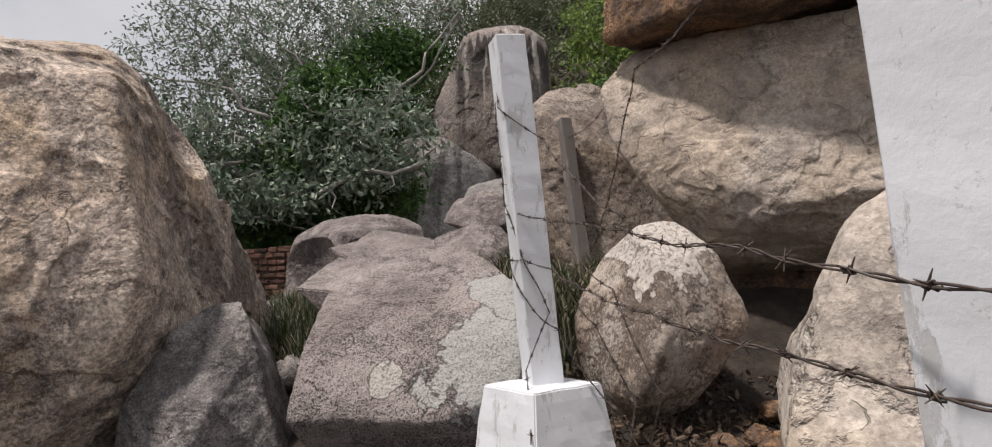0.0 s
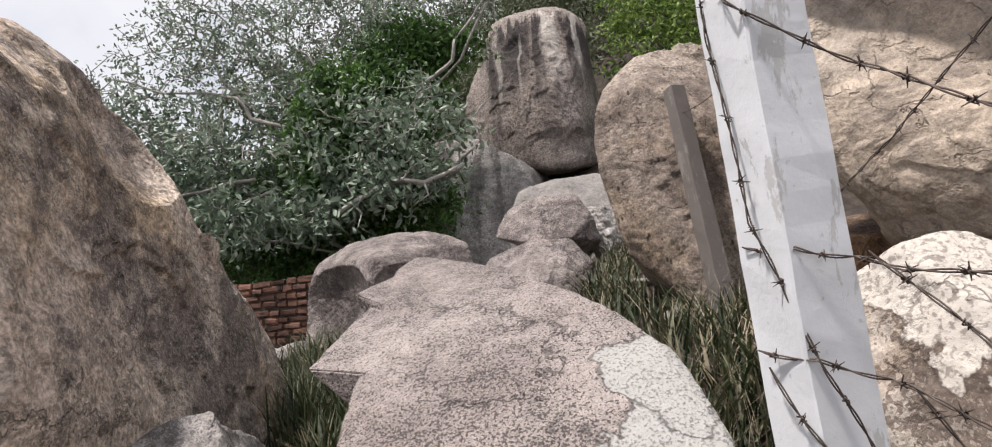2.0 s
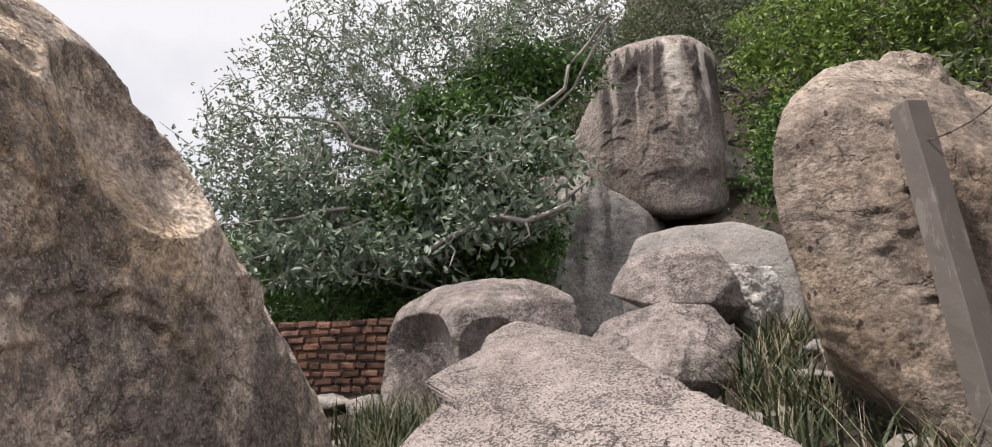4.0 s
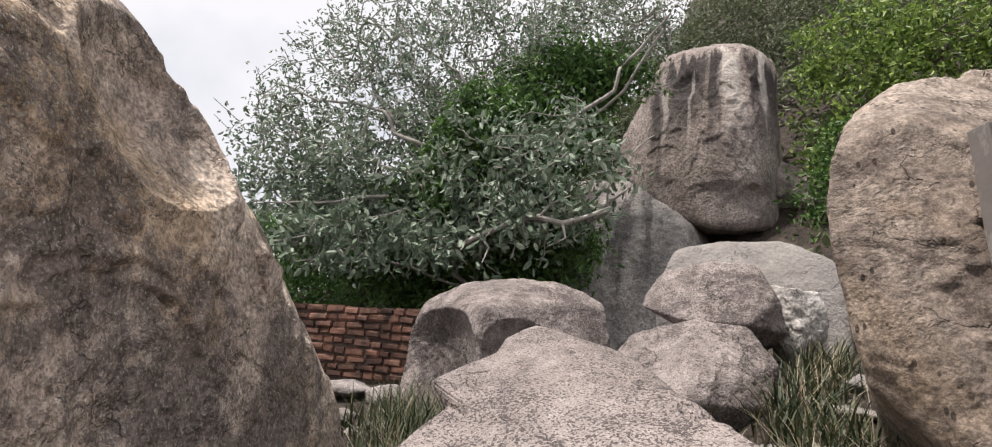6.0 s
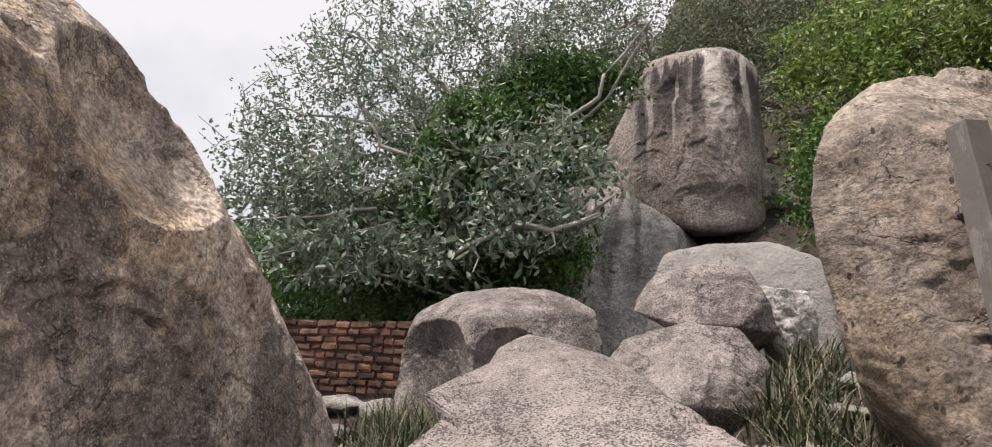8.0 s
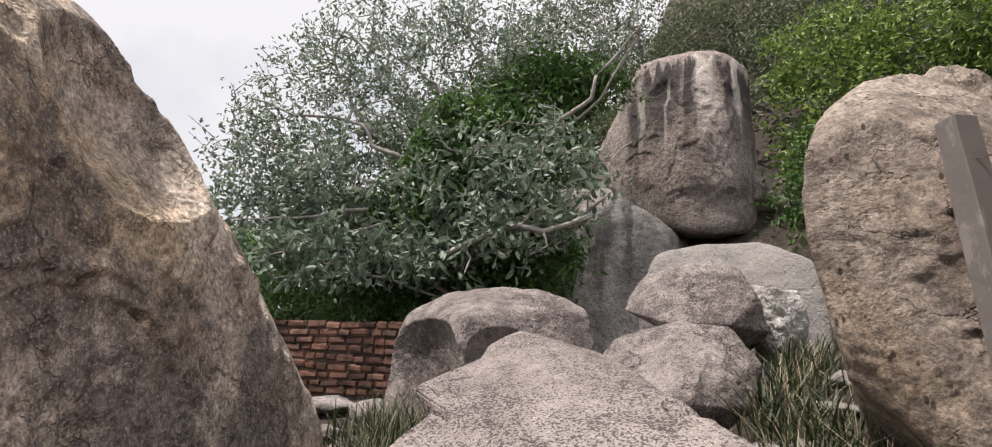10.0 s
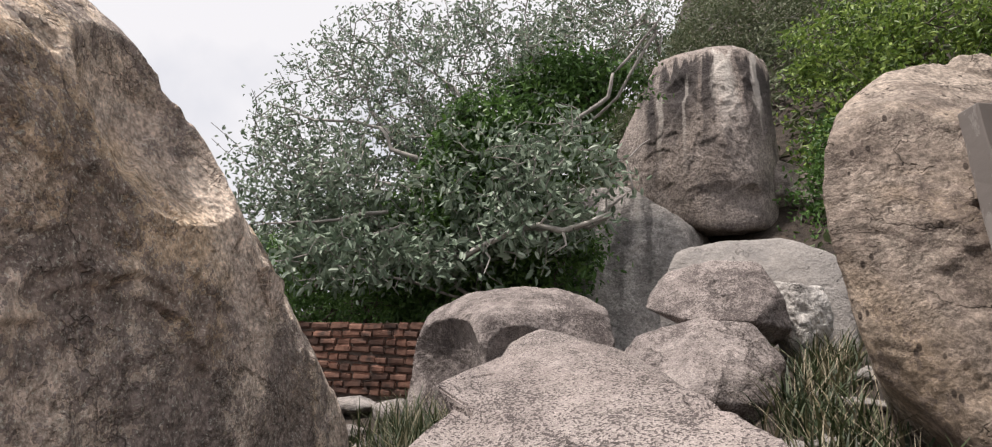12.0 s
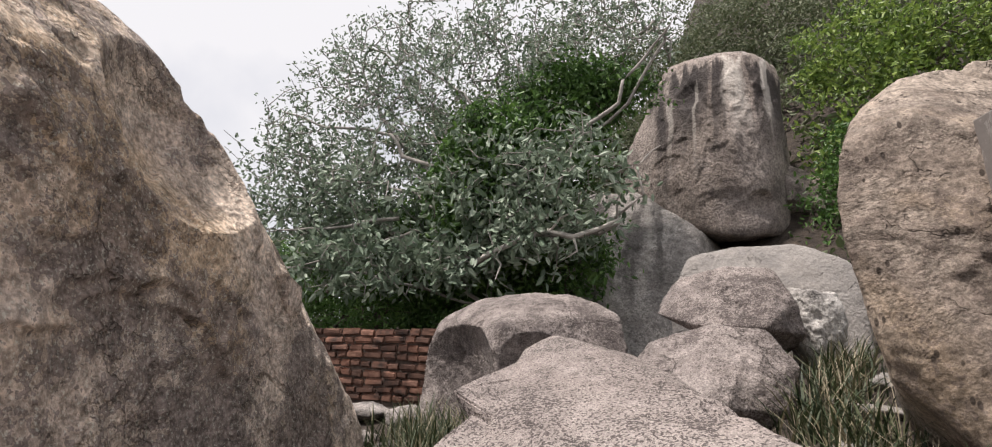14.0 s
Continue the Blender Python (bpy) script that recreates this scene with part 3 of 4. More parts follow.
tall = rock("tall dome of granite with black and white water streaks", [
    (-1.82, 12.1, 4.7), (-1.86, 12.1, 5.3), (-1.68, 12.1, 5.8), (-1.40, 12.1, 6.45), (-1.12, 12.1, 6.98), (-0.64, 12.1, 7.05), (0.1, 12.1, 7.0), (0.54, 12.1, 6.86), (0.66, 12.1, 6.6),
    (0.54, 12.1, 5.6), (0.58, 12.1, 4.5), (0.62, 11.8, 3.9), (0.25, 11.3, 3.72), (-0.35, 11.2, 3.72), (-0.9, 11.4, 3.98), (-1.35, 11.7, 4.3),
    (-0.95, 11.35, 4.9), (-0.2, 11.05, 4.9), (0.35, 11.35, 5.2), (-0.75, 11.45, 6.6), (0.0, 11.35, 6.6), (0.35, 11.55, 6.5),
    (-1.2, 14, 4), (1, 14, 4), (-0.8, 14, 6.6), (0.4, 14, 6.5)],
    stone_tall, p=15, sub=7, lump=0.014, chips=0.02, seed=81, bites=(((0.36, 10.95, 4.20), (0.40, 0.52, 0.32)), ((-0.85, 11.0, 6.05), (0.46, 0.5, 0.42)), ((0.62, 11.0, 5.1), (0.32, 0.5, 0.5))),
    seams=([[(-1.0, 11.6, 6.8), (-0.55, 11.3, 5.9), (-0.2, 11.1, 5.2)], 0.03, 0.03, 0.0],))
foot = rock("dark grey rock foot below the tall dome", [
    (-2.85, 11.0, 2.6), (-2.75, 11.2, 3.5), (-2.4, 11.6, 4.6), (-1.5, 11.6, 4.6), (-0.85, 11.4, 4.05), (-0.68, 11.1, 3.75), (-0.85, 10.8, 3.2), (-1.15, 10.6, 2.4), (-1.6, 10.3, 1.9),
    (-2.7, 10.6, 1.7), (-0.6, 10.8, 1.9), (-2.4, 13.0, 2.2), (0.2, 13.0, 2.4), (-1.6, 12.8, 4.4), (-0.2, 12.8, 3.9)],
    stone_base, p=20, sub=6, lump=0.016, chips=0.02, seed=91)
flank = rock("grey rock flank with a dark hollow beside the tall dome", [
    (0.2, 12.0, 5.2), (0.9, 12.2, 4.95), (1.65, 12.4, 4.5), (1.6, 12.1, 3.8), (0.3, 11.75, 3.75), (0.3, 13.0, 5.4), (1.8, 13.5, 4.7), (1.6, 13.5, 3.6), (0.2, 13.4, 3.6), (0.75, 11.85, 4.6)],
    stone_tall, p=22, sub=6, lump=0.02, chips=0.015, seed=97, bites=(((0.72, 11.55, 4.08), (0.50, 0.55, 0.34)),))
# Filler rock, set far back so that the hollow reads as shade.
hollow = rock("added grey rock closing the back of the shaded hollow under the dome", [
    (-0.4, 12.8, 1.8), (-0.3, 13.0, 4.2), (1.4, 13.0, 4.8), (3.0, 12.8, 4.8), (3.2, 12.5, 1.8), (1.2, 12.6, 1.8), (0, 14, 1.8), (3, 14, 1.8), (0, 14, 4.6), (3, 14, 5.2)],
    stone_base, p=16, sub=5, lump=0.03, chips=0.02, seed=95)
standing = rock("upright ochre granite slab with small dark pits", [
    (0.5, 5.05, 1.55), (0.20, 5.05, 1.84), (0.10, 5.0, 2.2), (0.06, 5.0, 2.5), (0.09, 5.02, 2.72), (0.15, 5.1, 2.86), (0.26, 5.45, 3.06), (0.44, 5.45, 3.22), (0.66, 5.5, 3.26),
    (1.0, 5.5, 3.05), (1.30, 5.45, 2.6), (1.5, 5.4, 2.3), (1.4, 5.02, 1.3), (0.34, 4.93, 2.78), (0.62, 4.96, 2.66), (1.0, 5.02, 2.45), (0.3, 4.94, 2.2), (0.9, 4.92, 1.8), (0.7, 4.84, 1.3), (0.5, 6.2, 1.5), (1.5, 6.4, 1.5),
    (0.4, 6.0, 2.8), (0.9, 6.0, 3.0), (1.4, 6.2, 2.5)],
    stone_stand, p=60, sub=7, lump=0.005, chips=0.005, cracks=0.008, seed=101, cuts=(((0.5, 5.48, 3.28), (0.24, -0.69, 0.70)), ((0.45, 4.95, 2.3), (-0.12, -1.0, 0.12))),
    seams=([[(0.16, 4.98, 2.74), (0.30, 4.96, 2.74), (0.38, 4.95, 2.70), (0.62, 4.96, 2.60)], 0.014, 0.02, 0.0],
           [[(0.42, 4.96, 2.36), (0.46, 4.96, 2.28), (0.44, 4.96, 2.22)], 0.012, 0.03, 0.02],
           [[(0.54, 4.96, 2.44), (0.62, 4.96, 2.40)], 0.012, 0.03, 0.02],
           [[(0.12, 5.0, 2.36), (0.22, 4.97, 2.34)], 0.008, 0.02, 0.015],
           [[(0.56, 4.97, 2.0), (0.70, 4.97, 1.92), (0.66, 4.97, 1.84)], 0.012, 0.03, 0.02]))
knob = rock("pale ridge of rock lying against the upright slab", [
    (0.52, 5.5, 3.08), (0.66, 5.45, 3.1), (0.67, 5.45, 3.22), (0.73, 5.48, 3.31), (0.84, 5.5, 3.29), (0.92, 5.5, 3.22), (1.2, 5.6, 2.95), (1.35, 5.6, 2.6), (1.0, 5.4, 2.9), (0.8, 6.0, 3.15), (1.25, 6.1, 2.95), (1.3, 6.1, 2.4), (0.8, 6.0, 2.6)],
    stone_stand, p=20, sub=6, lump=0.02, chips=0.01, seed=103, bites=(((0.90, 5.32, 3.16), (0.13, 0.16, 0.12)),))
# Added rock: blocks light from behind so the hollow stays dark.
backing = rock("added rust-brown rock blocking light behind the hollow under the overhang", [
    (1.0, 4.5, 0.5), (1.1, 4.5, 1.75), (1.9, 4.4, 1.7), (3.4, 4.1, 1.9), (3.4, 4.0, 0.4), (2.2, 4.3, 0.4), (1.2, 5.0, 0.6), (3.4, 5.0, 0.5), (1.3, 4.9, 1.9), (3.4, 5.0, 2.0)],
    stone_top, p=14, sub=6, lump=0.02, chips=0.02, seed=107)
overhang = rock("massive pale boulder overhanging a dark hollow", [
    (0.74, 4.3, 2.80), (0.82, 4.25, 2.41), (1.05, 4.15, 1.99), (1.26, 4.05, 1.84), (1.7, 3.6, 1.80), (2.6, 3.2, 1.8), (1.0, 4.36, 3.08), (1.5, 4.0, 3.02),
    (2.4, 3.6, 2.95), (3.4, 3.4, 2.7), (3.4, 3.1, 1.8), (1.65, 4.7, 2.8), (3.2, 4.9, 2.9), (1.35, 4.2, 1.5), (1.5, 4.5, 1.4), (3, 4.8, 1.4), (2.6, 3.9, 1.45)],
    stone_right, p=50, sub=7, lump=0.010, chips=0.012, cracks=0.014, seed=111)
egg = rock("egg-shaped blotched boulder under the overhang", [
    (0.82, 3.4, 1.74), (1.0, 3.45, 1.75), (1.20, 3.3, 1.58), (1.35, 3.33, 1.18), (1.05, 3.35, 0.8), (0.7, 3.4, 0.62), (0.47, 3.6, 0.92), (0.46, 3.6, 1.24), (0.62, 3.6, 1.57),
    (0.85, 3.0, 1.2), (0.75, 3.05, 0.9), (1.05, 3.1, 1.1), (0.85, 3.15, 1.5), (0.9, 4.0, 1.2), (0.8, 3.9, 0.7), (0.95, 3.85, 1.6)],
    stone_round, p=14, sub=7, lump=0.012, chips=0.004, seed=121)
# The foremost corners are unseen, extended forward to shade the overhang's upper right.
capping = rock("rust-brown boulder lying on the overhanging one", [
    (0.78, 4.2, 3.08), (0.80, 4.2, 3.4), (1.02, 3.95, 3.02), (1.4, 3.5, 2.97), (2.3, 3.2, 2.98), (3.2, 2.7, 3.2), (1.0, 4.0, 4.2), (3, 3.3, 4.4), (1.7, 4.8, 3.1),
    (3.2, 5, 3.2), (1.7, 4.8, 4.2), (3, 5, 4.4), (1.75, 3.0, 3.46), (2.3, 2.4, 3.55)],
    stone_top, p=20, sub=6, lump=0.02, chips=0.015, seed=131)
near_right = rock("pale tan boulder beside the fence", [
    (0.71, 1.40, 0.45), (0.72, 1.42, 0.95), (0.77, 1.45, 1.15), (0.89, 1.50, 1.34), (1.05, 1.6, 1.55), (1.35, 1.6, 1.62), (1.35, 1.2, 1.0), (1.35, 1.2, 0.3), (0.85, 1.15, 0.4),
    (1.95, 1.4, 1.5), (1.95, 1.4, 0.3), (1.05, 2.3, 0.3), (1.05, 2.2, 1.2), (1.95, 2.3, 0.4), (1.95, 2.3, 1.4)],
    stone_right, p=24, sub=6, lump=0.015, chips=0.012, seed=141)


def lump_of_rock(label, x, y, half, mat, seed, sunk=0.4):
    """A small stone resting in the soil."""
    rnd = random.Random(seed)
    z = float(ground_z(x, y))
    corners = []
    for k in range(14):
        v = Vector([rnd.gauss(0, 1) for _ in range(3)]).normalized()
        corners.append((x + v.x * half[0], y + v.y * half[1], z + half[2] * (1 - 2 * sunk) + v.z * half[2]))
    return rock(label, corners, mat, p=14, sub=4, lump=0.02, chips=0.004, seed=seed, name="stone")


for x, y, half, seed in ((0.10, 5.5, (0.22, 0.16, 0.07), 1), (0.28, 6.1, (0.24, 0.2, 0.08), 2), (-0.08, 5.6, (0.16, 0.14, 0.06), 3), (0.42, 5.0, (0.18, 0.14, 0.07), 4), (0.5, 6.6, (0.2, 0.2, 0.1), 5)):
    lump_of_rock("pale flat stone lying in the grass", x, y, half, stone_smooth, seed)
for x, y, half, seed in ((0.76, 4.30, (0.2, 0.17, 0.17), 6), (0.98, 4.15, (0.16, 0.15, 0.13), 7), ):
    lump_of_rock("rounded ochre stone half sunk in the soil", x, y, half, stone_right, seed, 0.3)
for x, y, half, seed in ((-1.36, 4.0, (0.16, 0.15, 0.2), 8), (-1.15, 3.75, (0.12, 0.12, 0.1), 9), (-3.0, 7.25, (0.3, 0.2, 0.12), 10), (-3.5, 7.3, (0.28, 0.2, 0.12), 11), (-2.6, 6.3, (0.25, 0.2, 0.1), 12), (-3.1, 6.6, (0.2, 0.2, 0.1), 13)):
    lump_of_rock("grey weathered stone on the soil", x, y, half, stone_small, seed, 0.3)
# Rust-brown granite in place of pale tan paints the overhang's shade on these.
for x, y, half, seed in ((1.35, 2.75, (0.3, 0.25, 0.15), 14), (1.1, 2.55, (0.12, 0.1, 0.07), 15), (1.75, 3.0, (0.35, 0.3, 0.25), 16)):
    lump_of_rock("rust-brown stone half sunk in the hollow, coloured dark for shade", x, y, half, stone_top, seed, 0.3)
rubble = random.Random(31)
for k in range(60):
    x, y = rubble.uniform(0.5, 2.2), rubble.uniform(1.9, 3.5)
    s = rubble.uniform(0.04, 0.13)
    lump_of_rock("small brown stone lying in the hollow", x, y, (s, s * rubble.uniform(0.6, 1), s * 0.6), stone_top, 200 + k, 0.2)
low_front = rock("flat grey stone at the foot of the pointed stone", [
    (-1.45, 2.75, 0.5), (-1.3, 2.7, 0.66), (-0.98, 2.7, 0.62), (-0.92, 2.72, 0.5), (-1.2, 2.4, 0.45), (-1.2, 3.0, 0.5), (-1.1, 2.6, 0.66)],
    stone_small, p=16, sub=5, lump=0.02, chips=0.006, seed=151)


# ---- brick wall ----
def brick_mesh(seed):
    bm = bmesh.new()
    bmesh.ops.create_cube(bm, size=1)
    rnd = random.Random(seed)
    bmesh.ops.scale(bm, vec=(0.225, 0.11, 0.07), verts=bm.verts)
    bmesh.ops.bevel(bm, geom=bm.edges[:], offset=0.014, segments=2, affect="EDGES")
    for v in bm.verts:
        v.co += Vector([rnd.uniform(-0.006, 0.006) for _ in range(3)])
    me = bpy.data.meshes.new("brick")
    bm.to_mesh(me)
    bm.free()
    me.materials.append(brick_red)
    return me


def brick_wall():
    x0, x1, y0, top = -5.6, -2.55, 7.72, 2.15
    bm = bmesh.new()
    bmesh.ops.create_cube(bm, size=1, matrix=Matrix.LocRotScale(((x1 - x0) / 2, 0.118, -0.41), None, (x1 - x0, 0.2, 0.80)))
    wall = part("brick_wall", bm, mortar)
    wall.location = (x0, y0, top)
    tagged(wall, "low old red brick wall with crumbling mortar", "wall", kind="structure")
    kinds = [brick_mesh(s) for s in range(6)]
    rnd = random.Random(5)
    for course in range(9):
        x = -0.12 * (course % 2)
        while x < x1 - x0:
            b = new("brick", rnd.choice(kinds))
            b.parent = wall
            short = rnd.choice((1, 0.85, 0.7, 0.5, 0.5))
            b.scale = (short, 1, rnd.uniform(0.92, 1.05))
            b.location = (x + 0.1125 * short, 0.045 + rnd.uniform(-0.010, 0.009), -0.035 - 0.082 * course + rnd.uniform(-0.007, 0.007) + 0.012 * math.sin(x * 3 + course))
            b.rotation_euler = (rnd.uniform(-0.05, 0.05), rnd.uniform(-0.05, 0.05), rnd.uniform(-0.05, 0.05))
            x += 0.225 * short + rnd.uniform(0.008, 0.02)
    return wall


brick_wall()


# ---- fence ----
def post_mesh(name, width, height, seed, taper=1.0):
    bm = bmesh.new()
    bmesh.ops.create_cube(bm, size=1)
    for v in bm.verts:
        k = taper if v.co.z > 0 else 1
        v.co = Vector((v.co.x * width * k, v.co.y * width * k, (v.co.z + 0.5) * height))
    bmesh.ops.subdivide_edges(bm, edges=[e for e in bm.edges if abs(e.verts[0].co.z - e.verts[1].co.z) > 0.2], cuts=24)
    bmesh.ops.bevel(bm, geom=[e for e in bm.edges if e.calc_face_angle(0) > 0.8], offset=0.004, segments=1, affect="EDGES")
    rnd = random.Random(seed)
    for v in bm.verts:
        v.co += noise.noise_vector(v.co * 9 + Vector((seed, 0, 0))) * 0.003 + Vector([rnd.uniform(-0.001, 0.001) for _ in range(3)])
    return bm


def fence_post(foot_at, head_at, width, turn, block, seed):
    foot_at, head_at = Vector(foot_at), Vector(head_at)
    axis = head_at - foot_at
    lean = Vector((0, 0, 1)).rotation_difference(axis.normalized()).to_matrix().to_4x4()
    thing = new("fence_post")
    thing.location = foot_at
    tagged(thing, "whitewashed square concrete fence post in a tapered block", "fence post", "fence posts")
    shaft = part("shaft", post_mesh("shaft", width, axis.length, seed, 0.93), whitewash, thing)
    shaft.matrix_basis = lean @ pose(0, 0, 0, 0, 0, turn)
    top, base, tall_ = block
    bm = bmesh.new()
    bmesh.ops.create_cube(bm, size=1)
    for v in bm.verts:
        k = top if v.co.z > 0 else base
        v.co = Vector((v.co.x * k, v.co.y * k, (v.co.z - 0.5) * tall_))
    bmesh.ops.subdivide_edges(bm, edges=bm.edges[:], cuts=9, use_grid_fill=True)
    rim = [e for e in bm.edges if e.calc_face_angle(0) > 0.5]
    for v in bm.verts:
        v.co += noise.noise_vector(v.co * 11 + Vector((seed, 3, 0))) * 0.005
    bmesh.ops.bevel(bm, geom=rim, offset=0.006, segments=2, affect="EDGES")
    part("footing", bm, whitewash, thing, "chipped whitewashed concrete block").matrix_basis = pose(-0.01, -0.06, 0.02, 0, 0, turn + 20)
    return thing


fence_post((0.285, 2.72, 1.0), (0.215, 2.57, 2.43), 0.135, 20, (0.335, 0.45, 0.44), 1)
fence_post((0.775, 0.86, 0.55), (0.74, 0.86, 2.1), 0.135, 20, (0.42, 0.5, 0.5), 2)
old = new("old_post")
old.location = (0.63, 4.72, 1.2)
tagged(old, "bare weathered concrete post leaning by the upright slab", "fence post", "fence posts")
part("shaft", post_mesh("shaft", 0.1, 1.56, 4, 0.9), bare_concrete, old).rotation_euler = (radians(-5.5), radians(-1.2), radians(24))


def tube(bm, pts, radii, sides=5):
    rings = []
    up = Vector((0.3, 0.2, 1))
    for i, p in enumerate(pts):
        d = (pts[min(i + 1, len(pts) - 1)] - pts[max(i - 1, 0)]).normalized()
        a = d.cross(up).normalized() if abs(d.dot(up.normalized())) < 0.98 else d.cross(Vector((1, 0, 0))).normalized()
        b = d.cross(a)
        r = radii[i] if isinstance(radii, (list, tuple)) else radii
        rings.append([bm.verts.new(p + r * (math.cos(k * 2 * math.pi / sides) * a + math.sin(k * 2 * math.pi / sides) * b)) for k in range(sides)])
    for r0, r1 in zip(rings, rings[1:]):
        for k in range(sides):
            f = bm.faces.new((r0[k], r0[(k + 1) % sides], r1[(k + 1) % sides], r1[k]))
            f.smooth = True
    return rings


def barbed_wire(way, sag, seed, label="rusty twisted barbed wire strung along the fence"):
    """Two twisted strands through the points of the way, with a barb knot every hand's width."""
    rnd = random.Random(seed)
    line = []
    for a, b in zip(way, way[1:]):
        a, b = Vector(a), Vector(b)
        n = max(4, int((b - a).length / 0.012))
        for i in range(n):
            s = i / n
            line.append(a.lerp(b, s) - Vector((0, 0, sag * 4 * s * (1 - s))) + noise.noise_vector(a.lerp(b, s) * 6 + Vector((seed, 0, 0))) * 0.012)
    thing = new("barbed_wire")
    thing.location = line[0]
    tagged(thing, label, "barbed wire", "fence wires")
    o = line[0].copy()
    for strand in (0, 1):
        bm = bmesh.new()
        pts = []
        for i, p in enumerate(line):
            d = (line[min(i + 1, len(line) - 1)] - line[max(i - 1, 0)]).normalized()
            a = d.cross(Vector((0.31, 0.2, 1))).normalized()
            w = i * 0.55 + strand * math.pi
            pts.append(p - o + 0.0022 * (math.cos(w) * a + math.sin(w) * d.cross(a)))
        tube(bm, pts, 0.0016, 5)
        part("strand", bm, rust_wire, thing)
    i = rnd.randint(2, 6)
    while i < len(line) - 2:
        bm = bmesh.new()
        d = (line[i + 1] - line[i]).normalized()
        a = d.cross(Vector((rnd.uniform(-1, 1), rnd.uniform(-1, 1), 1))).normalized()
        b = d.cross(a)
        for turn in range(2):
            w = rnd.uniform(0, 6.28)
            e = math.cos(w) * a + math.sin(w) * b
            side = d * rnd.uniform(-0.006, 0.006)
            tube(bm, [line[i] - o + side - e * 0.015 + d * 0.004, line[i] - o + side, line[i] - o + side + e * 0.015 - d * 0.004], [0.0006, 0.0018, 0.0006], 4)
        ring = [line[i] - o + d * (0.0018 * k - 0.006) + 0.0046 * (math.cos(k * 1.3) * a + math.sin(k * 1.3) * b) for k in range(8)]
        tube(bm, ring, 0.0015, 4)
        part("barb", bm, rust_wire, thing)
        i += rnd.randint(7, 10)
    return thing


barbed_wire([(0.165, 2.66, 1.71), (0.22, 2.562, 1.70), (0.33, 2.58, 1.675), (0.46, 1.9, 1.56), (0.665, 0.79, 1.37), (0.86, 0.78, 1.36)], 0.006, 1)
barbed_wire([(0.17, 2.66, 1.53), (0.23, 2.575, 1.51), (0.34, 2.58, 1.47), (0.47, 1.9, 1.36), (0.67, 0.79, 1.27), (0.86, 0.78, 1.26)], 0.006, 2)
barbed_wire([(0.16, 2.62, 2.30), (0.17, 2.53, 2.12), (0.34, 2.5, 1.98), (0.44, 2.1, 1.72), (0.52, 1.7, 1.55)], 0.01, 7)
barbed_wire([(0.76, 0.95, 2.08), (0.70, 2.4, 2.2), (0.66, 4.75, 1.65)], 0.08, 3)
barbed_wire([(0.27, 2.61, 2.46), (0.15, 2.62, 2.30), (0.17, 2.60, 1.75), (0.24, 2.574, 1.50), (0.33, 2.6, 1.3), (0.22, 2.585, 1.08), (0.24, 2.38, 0.85)], 0.0, 4, "loose rusty barbed wire hanging down the white post")
barbed_wire([(0.18, 2.64, 1.5), (0.24, 2.578, 1.36), (0.35, 2.57, 1.24), (0.6, 2.6, 0.85), (0.72, 2.5, 0.65)], 0.02, 5, "loose rusty barbed wire trailing to the ground")
barbed_wire([(0.56, 4.79, 2.58), (0.78, 4.72, 2.70), (1.0, 4.5, 3.0)], 0.02, 6)
barbed_wire([(0.36, 2.56, 1.46), (0.50, 2.5, 1.25), (0.62, 2.46, 0.98), (0.55, 2.42, 0.78), (0.70, 2.36, 0.70)], 0.02, 8, "loose rusty barbed wire trailing to the ground")
barbed_wire([(0.34, 2.57, 1.68), (0.55, 2.3, 1.38), (0.66, 2.2, 1.05), (0.60, 2.25, 0.8)], 0.03, 9, "loose rusty barbed wire trailing to the ground")


# ---- plants ----
def leaf_mesh(name, at, length, droop=0.3, ratio=0.42, rng=RNG):
    """Ovate leaves, folded along the midrib, at the points given."""
    n = len(at)
    a = rng.normal(size=(n, 3))
    a[:, 2] -= droop
    a /= np.linalg.norm(a, axis=1)[:, None]
    b = np.cross(a, rng.normal(size=(n, 3)))
    b /= np.linalg.norm(b, axis=1)[:, None]
    c = np.cross(a, b)
    s = (length * rng.uniform(0.6, 1.25, n))[:, None]
    w = s * ratio * 0.5
    v = np.stack([at, at + a * s * 0.3 + b * w + c * w * 0.3, at + a * s * 0.72 + b * w * 0.8 + c * w * 0.25, at + a * s - c * w * 0.3,
                  at + a * s * 0.72 - b * w * 0.8 + c * w * 0.25, at + a * s * 0.3 - b * w + c * w * 0.3], 1).reshape(-1, 3)
    o = np.arange(n)[:, None] * 6
    q = np.concatenate([o + np.array([[0, 1, 2, 3]]), o + np.array([[0, 3, 4, 5]])], 0)
    return grid_mesh(name, v, q)


def in_ellipsoids(shapes, n, rng, shell=0.0):
    vol = np.array([s[1][0] * s[1][1] * s[1][2] for s in shapes]) ** 0.8
    pick = rng.choice(len(shapes), n, p=vol / vol.sum())
    d = rng.normal(size=(n, 3))
    d /= np.linalg.norm(d, axis=1)[:, None]
    r = rng.uniform(shell ** 3, 1, n) ** (1 / 3)
    c, h = np.array([s[0] for s in shapes], float)[pick], np.array([s[1] for s in shapes], float)[pick]
    p = c + d * r[:, None] * h
    return p * 1.0 + 0.12 * np.stack([fbm(p * 1.5, 3, k) for k in (50, 60, 70)], 1) * h


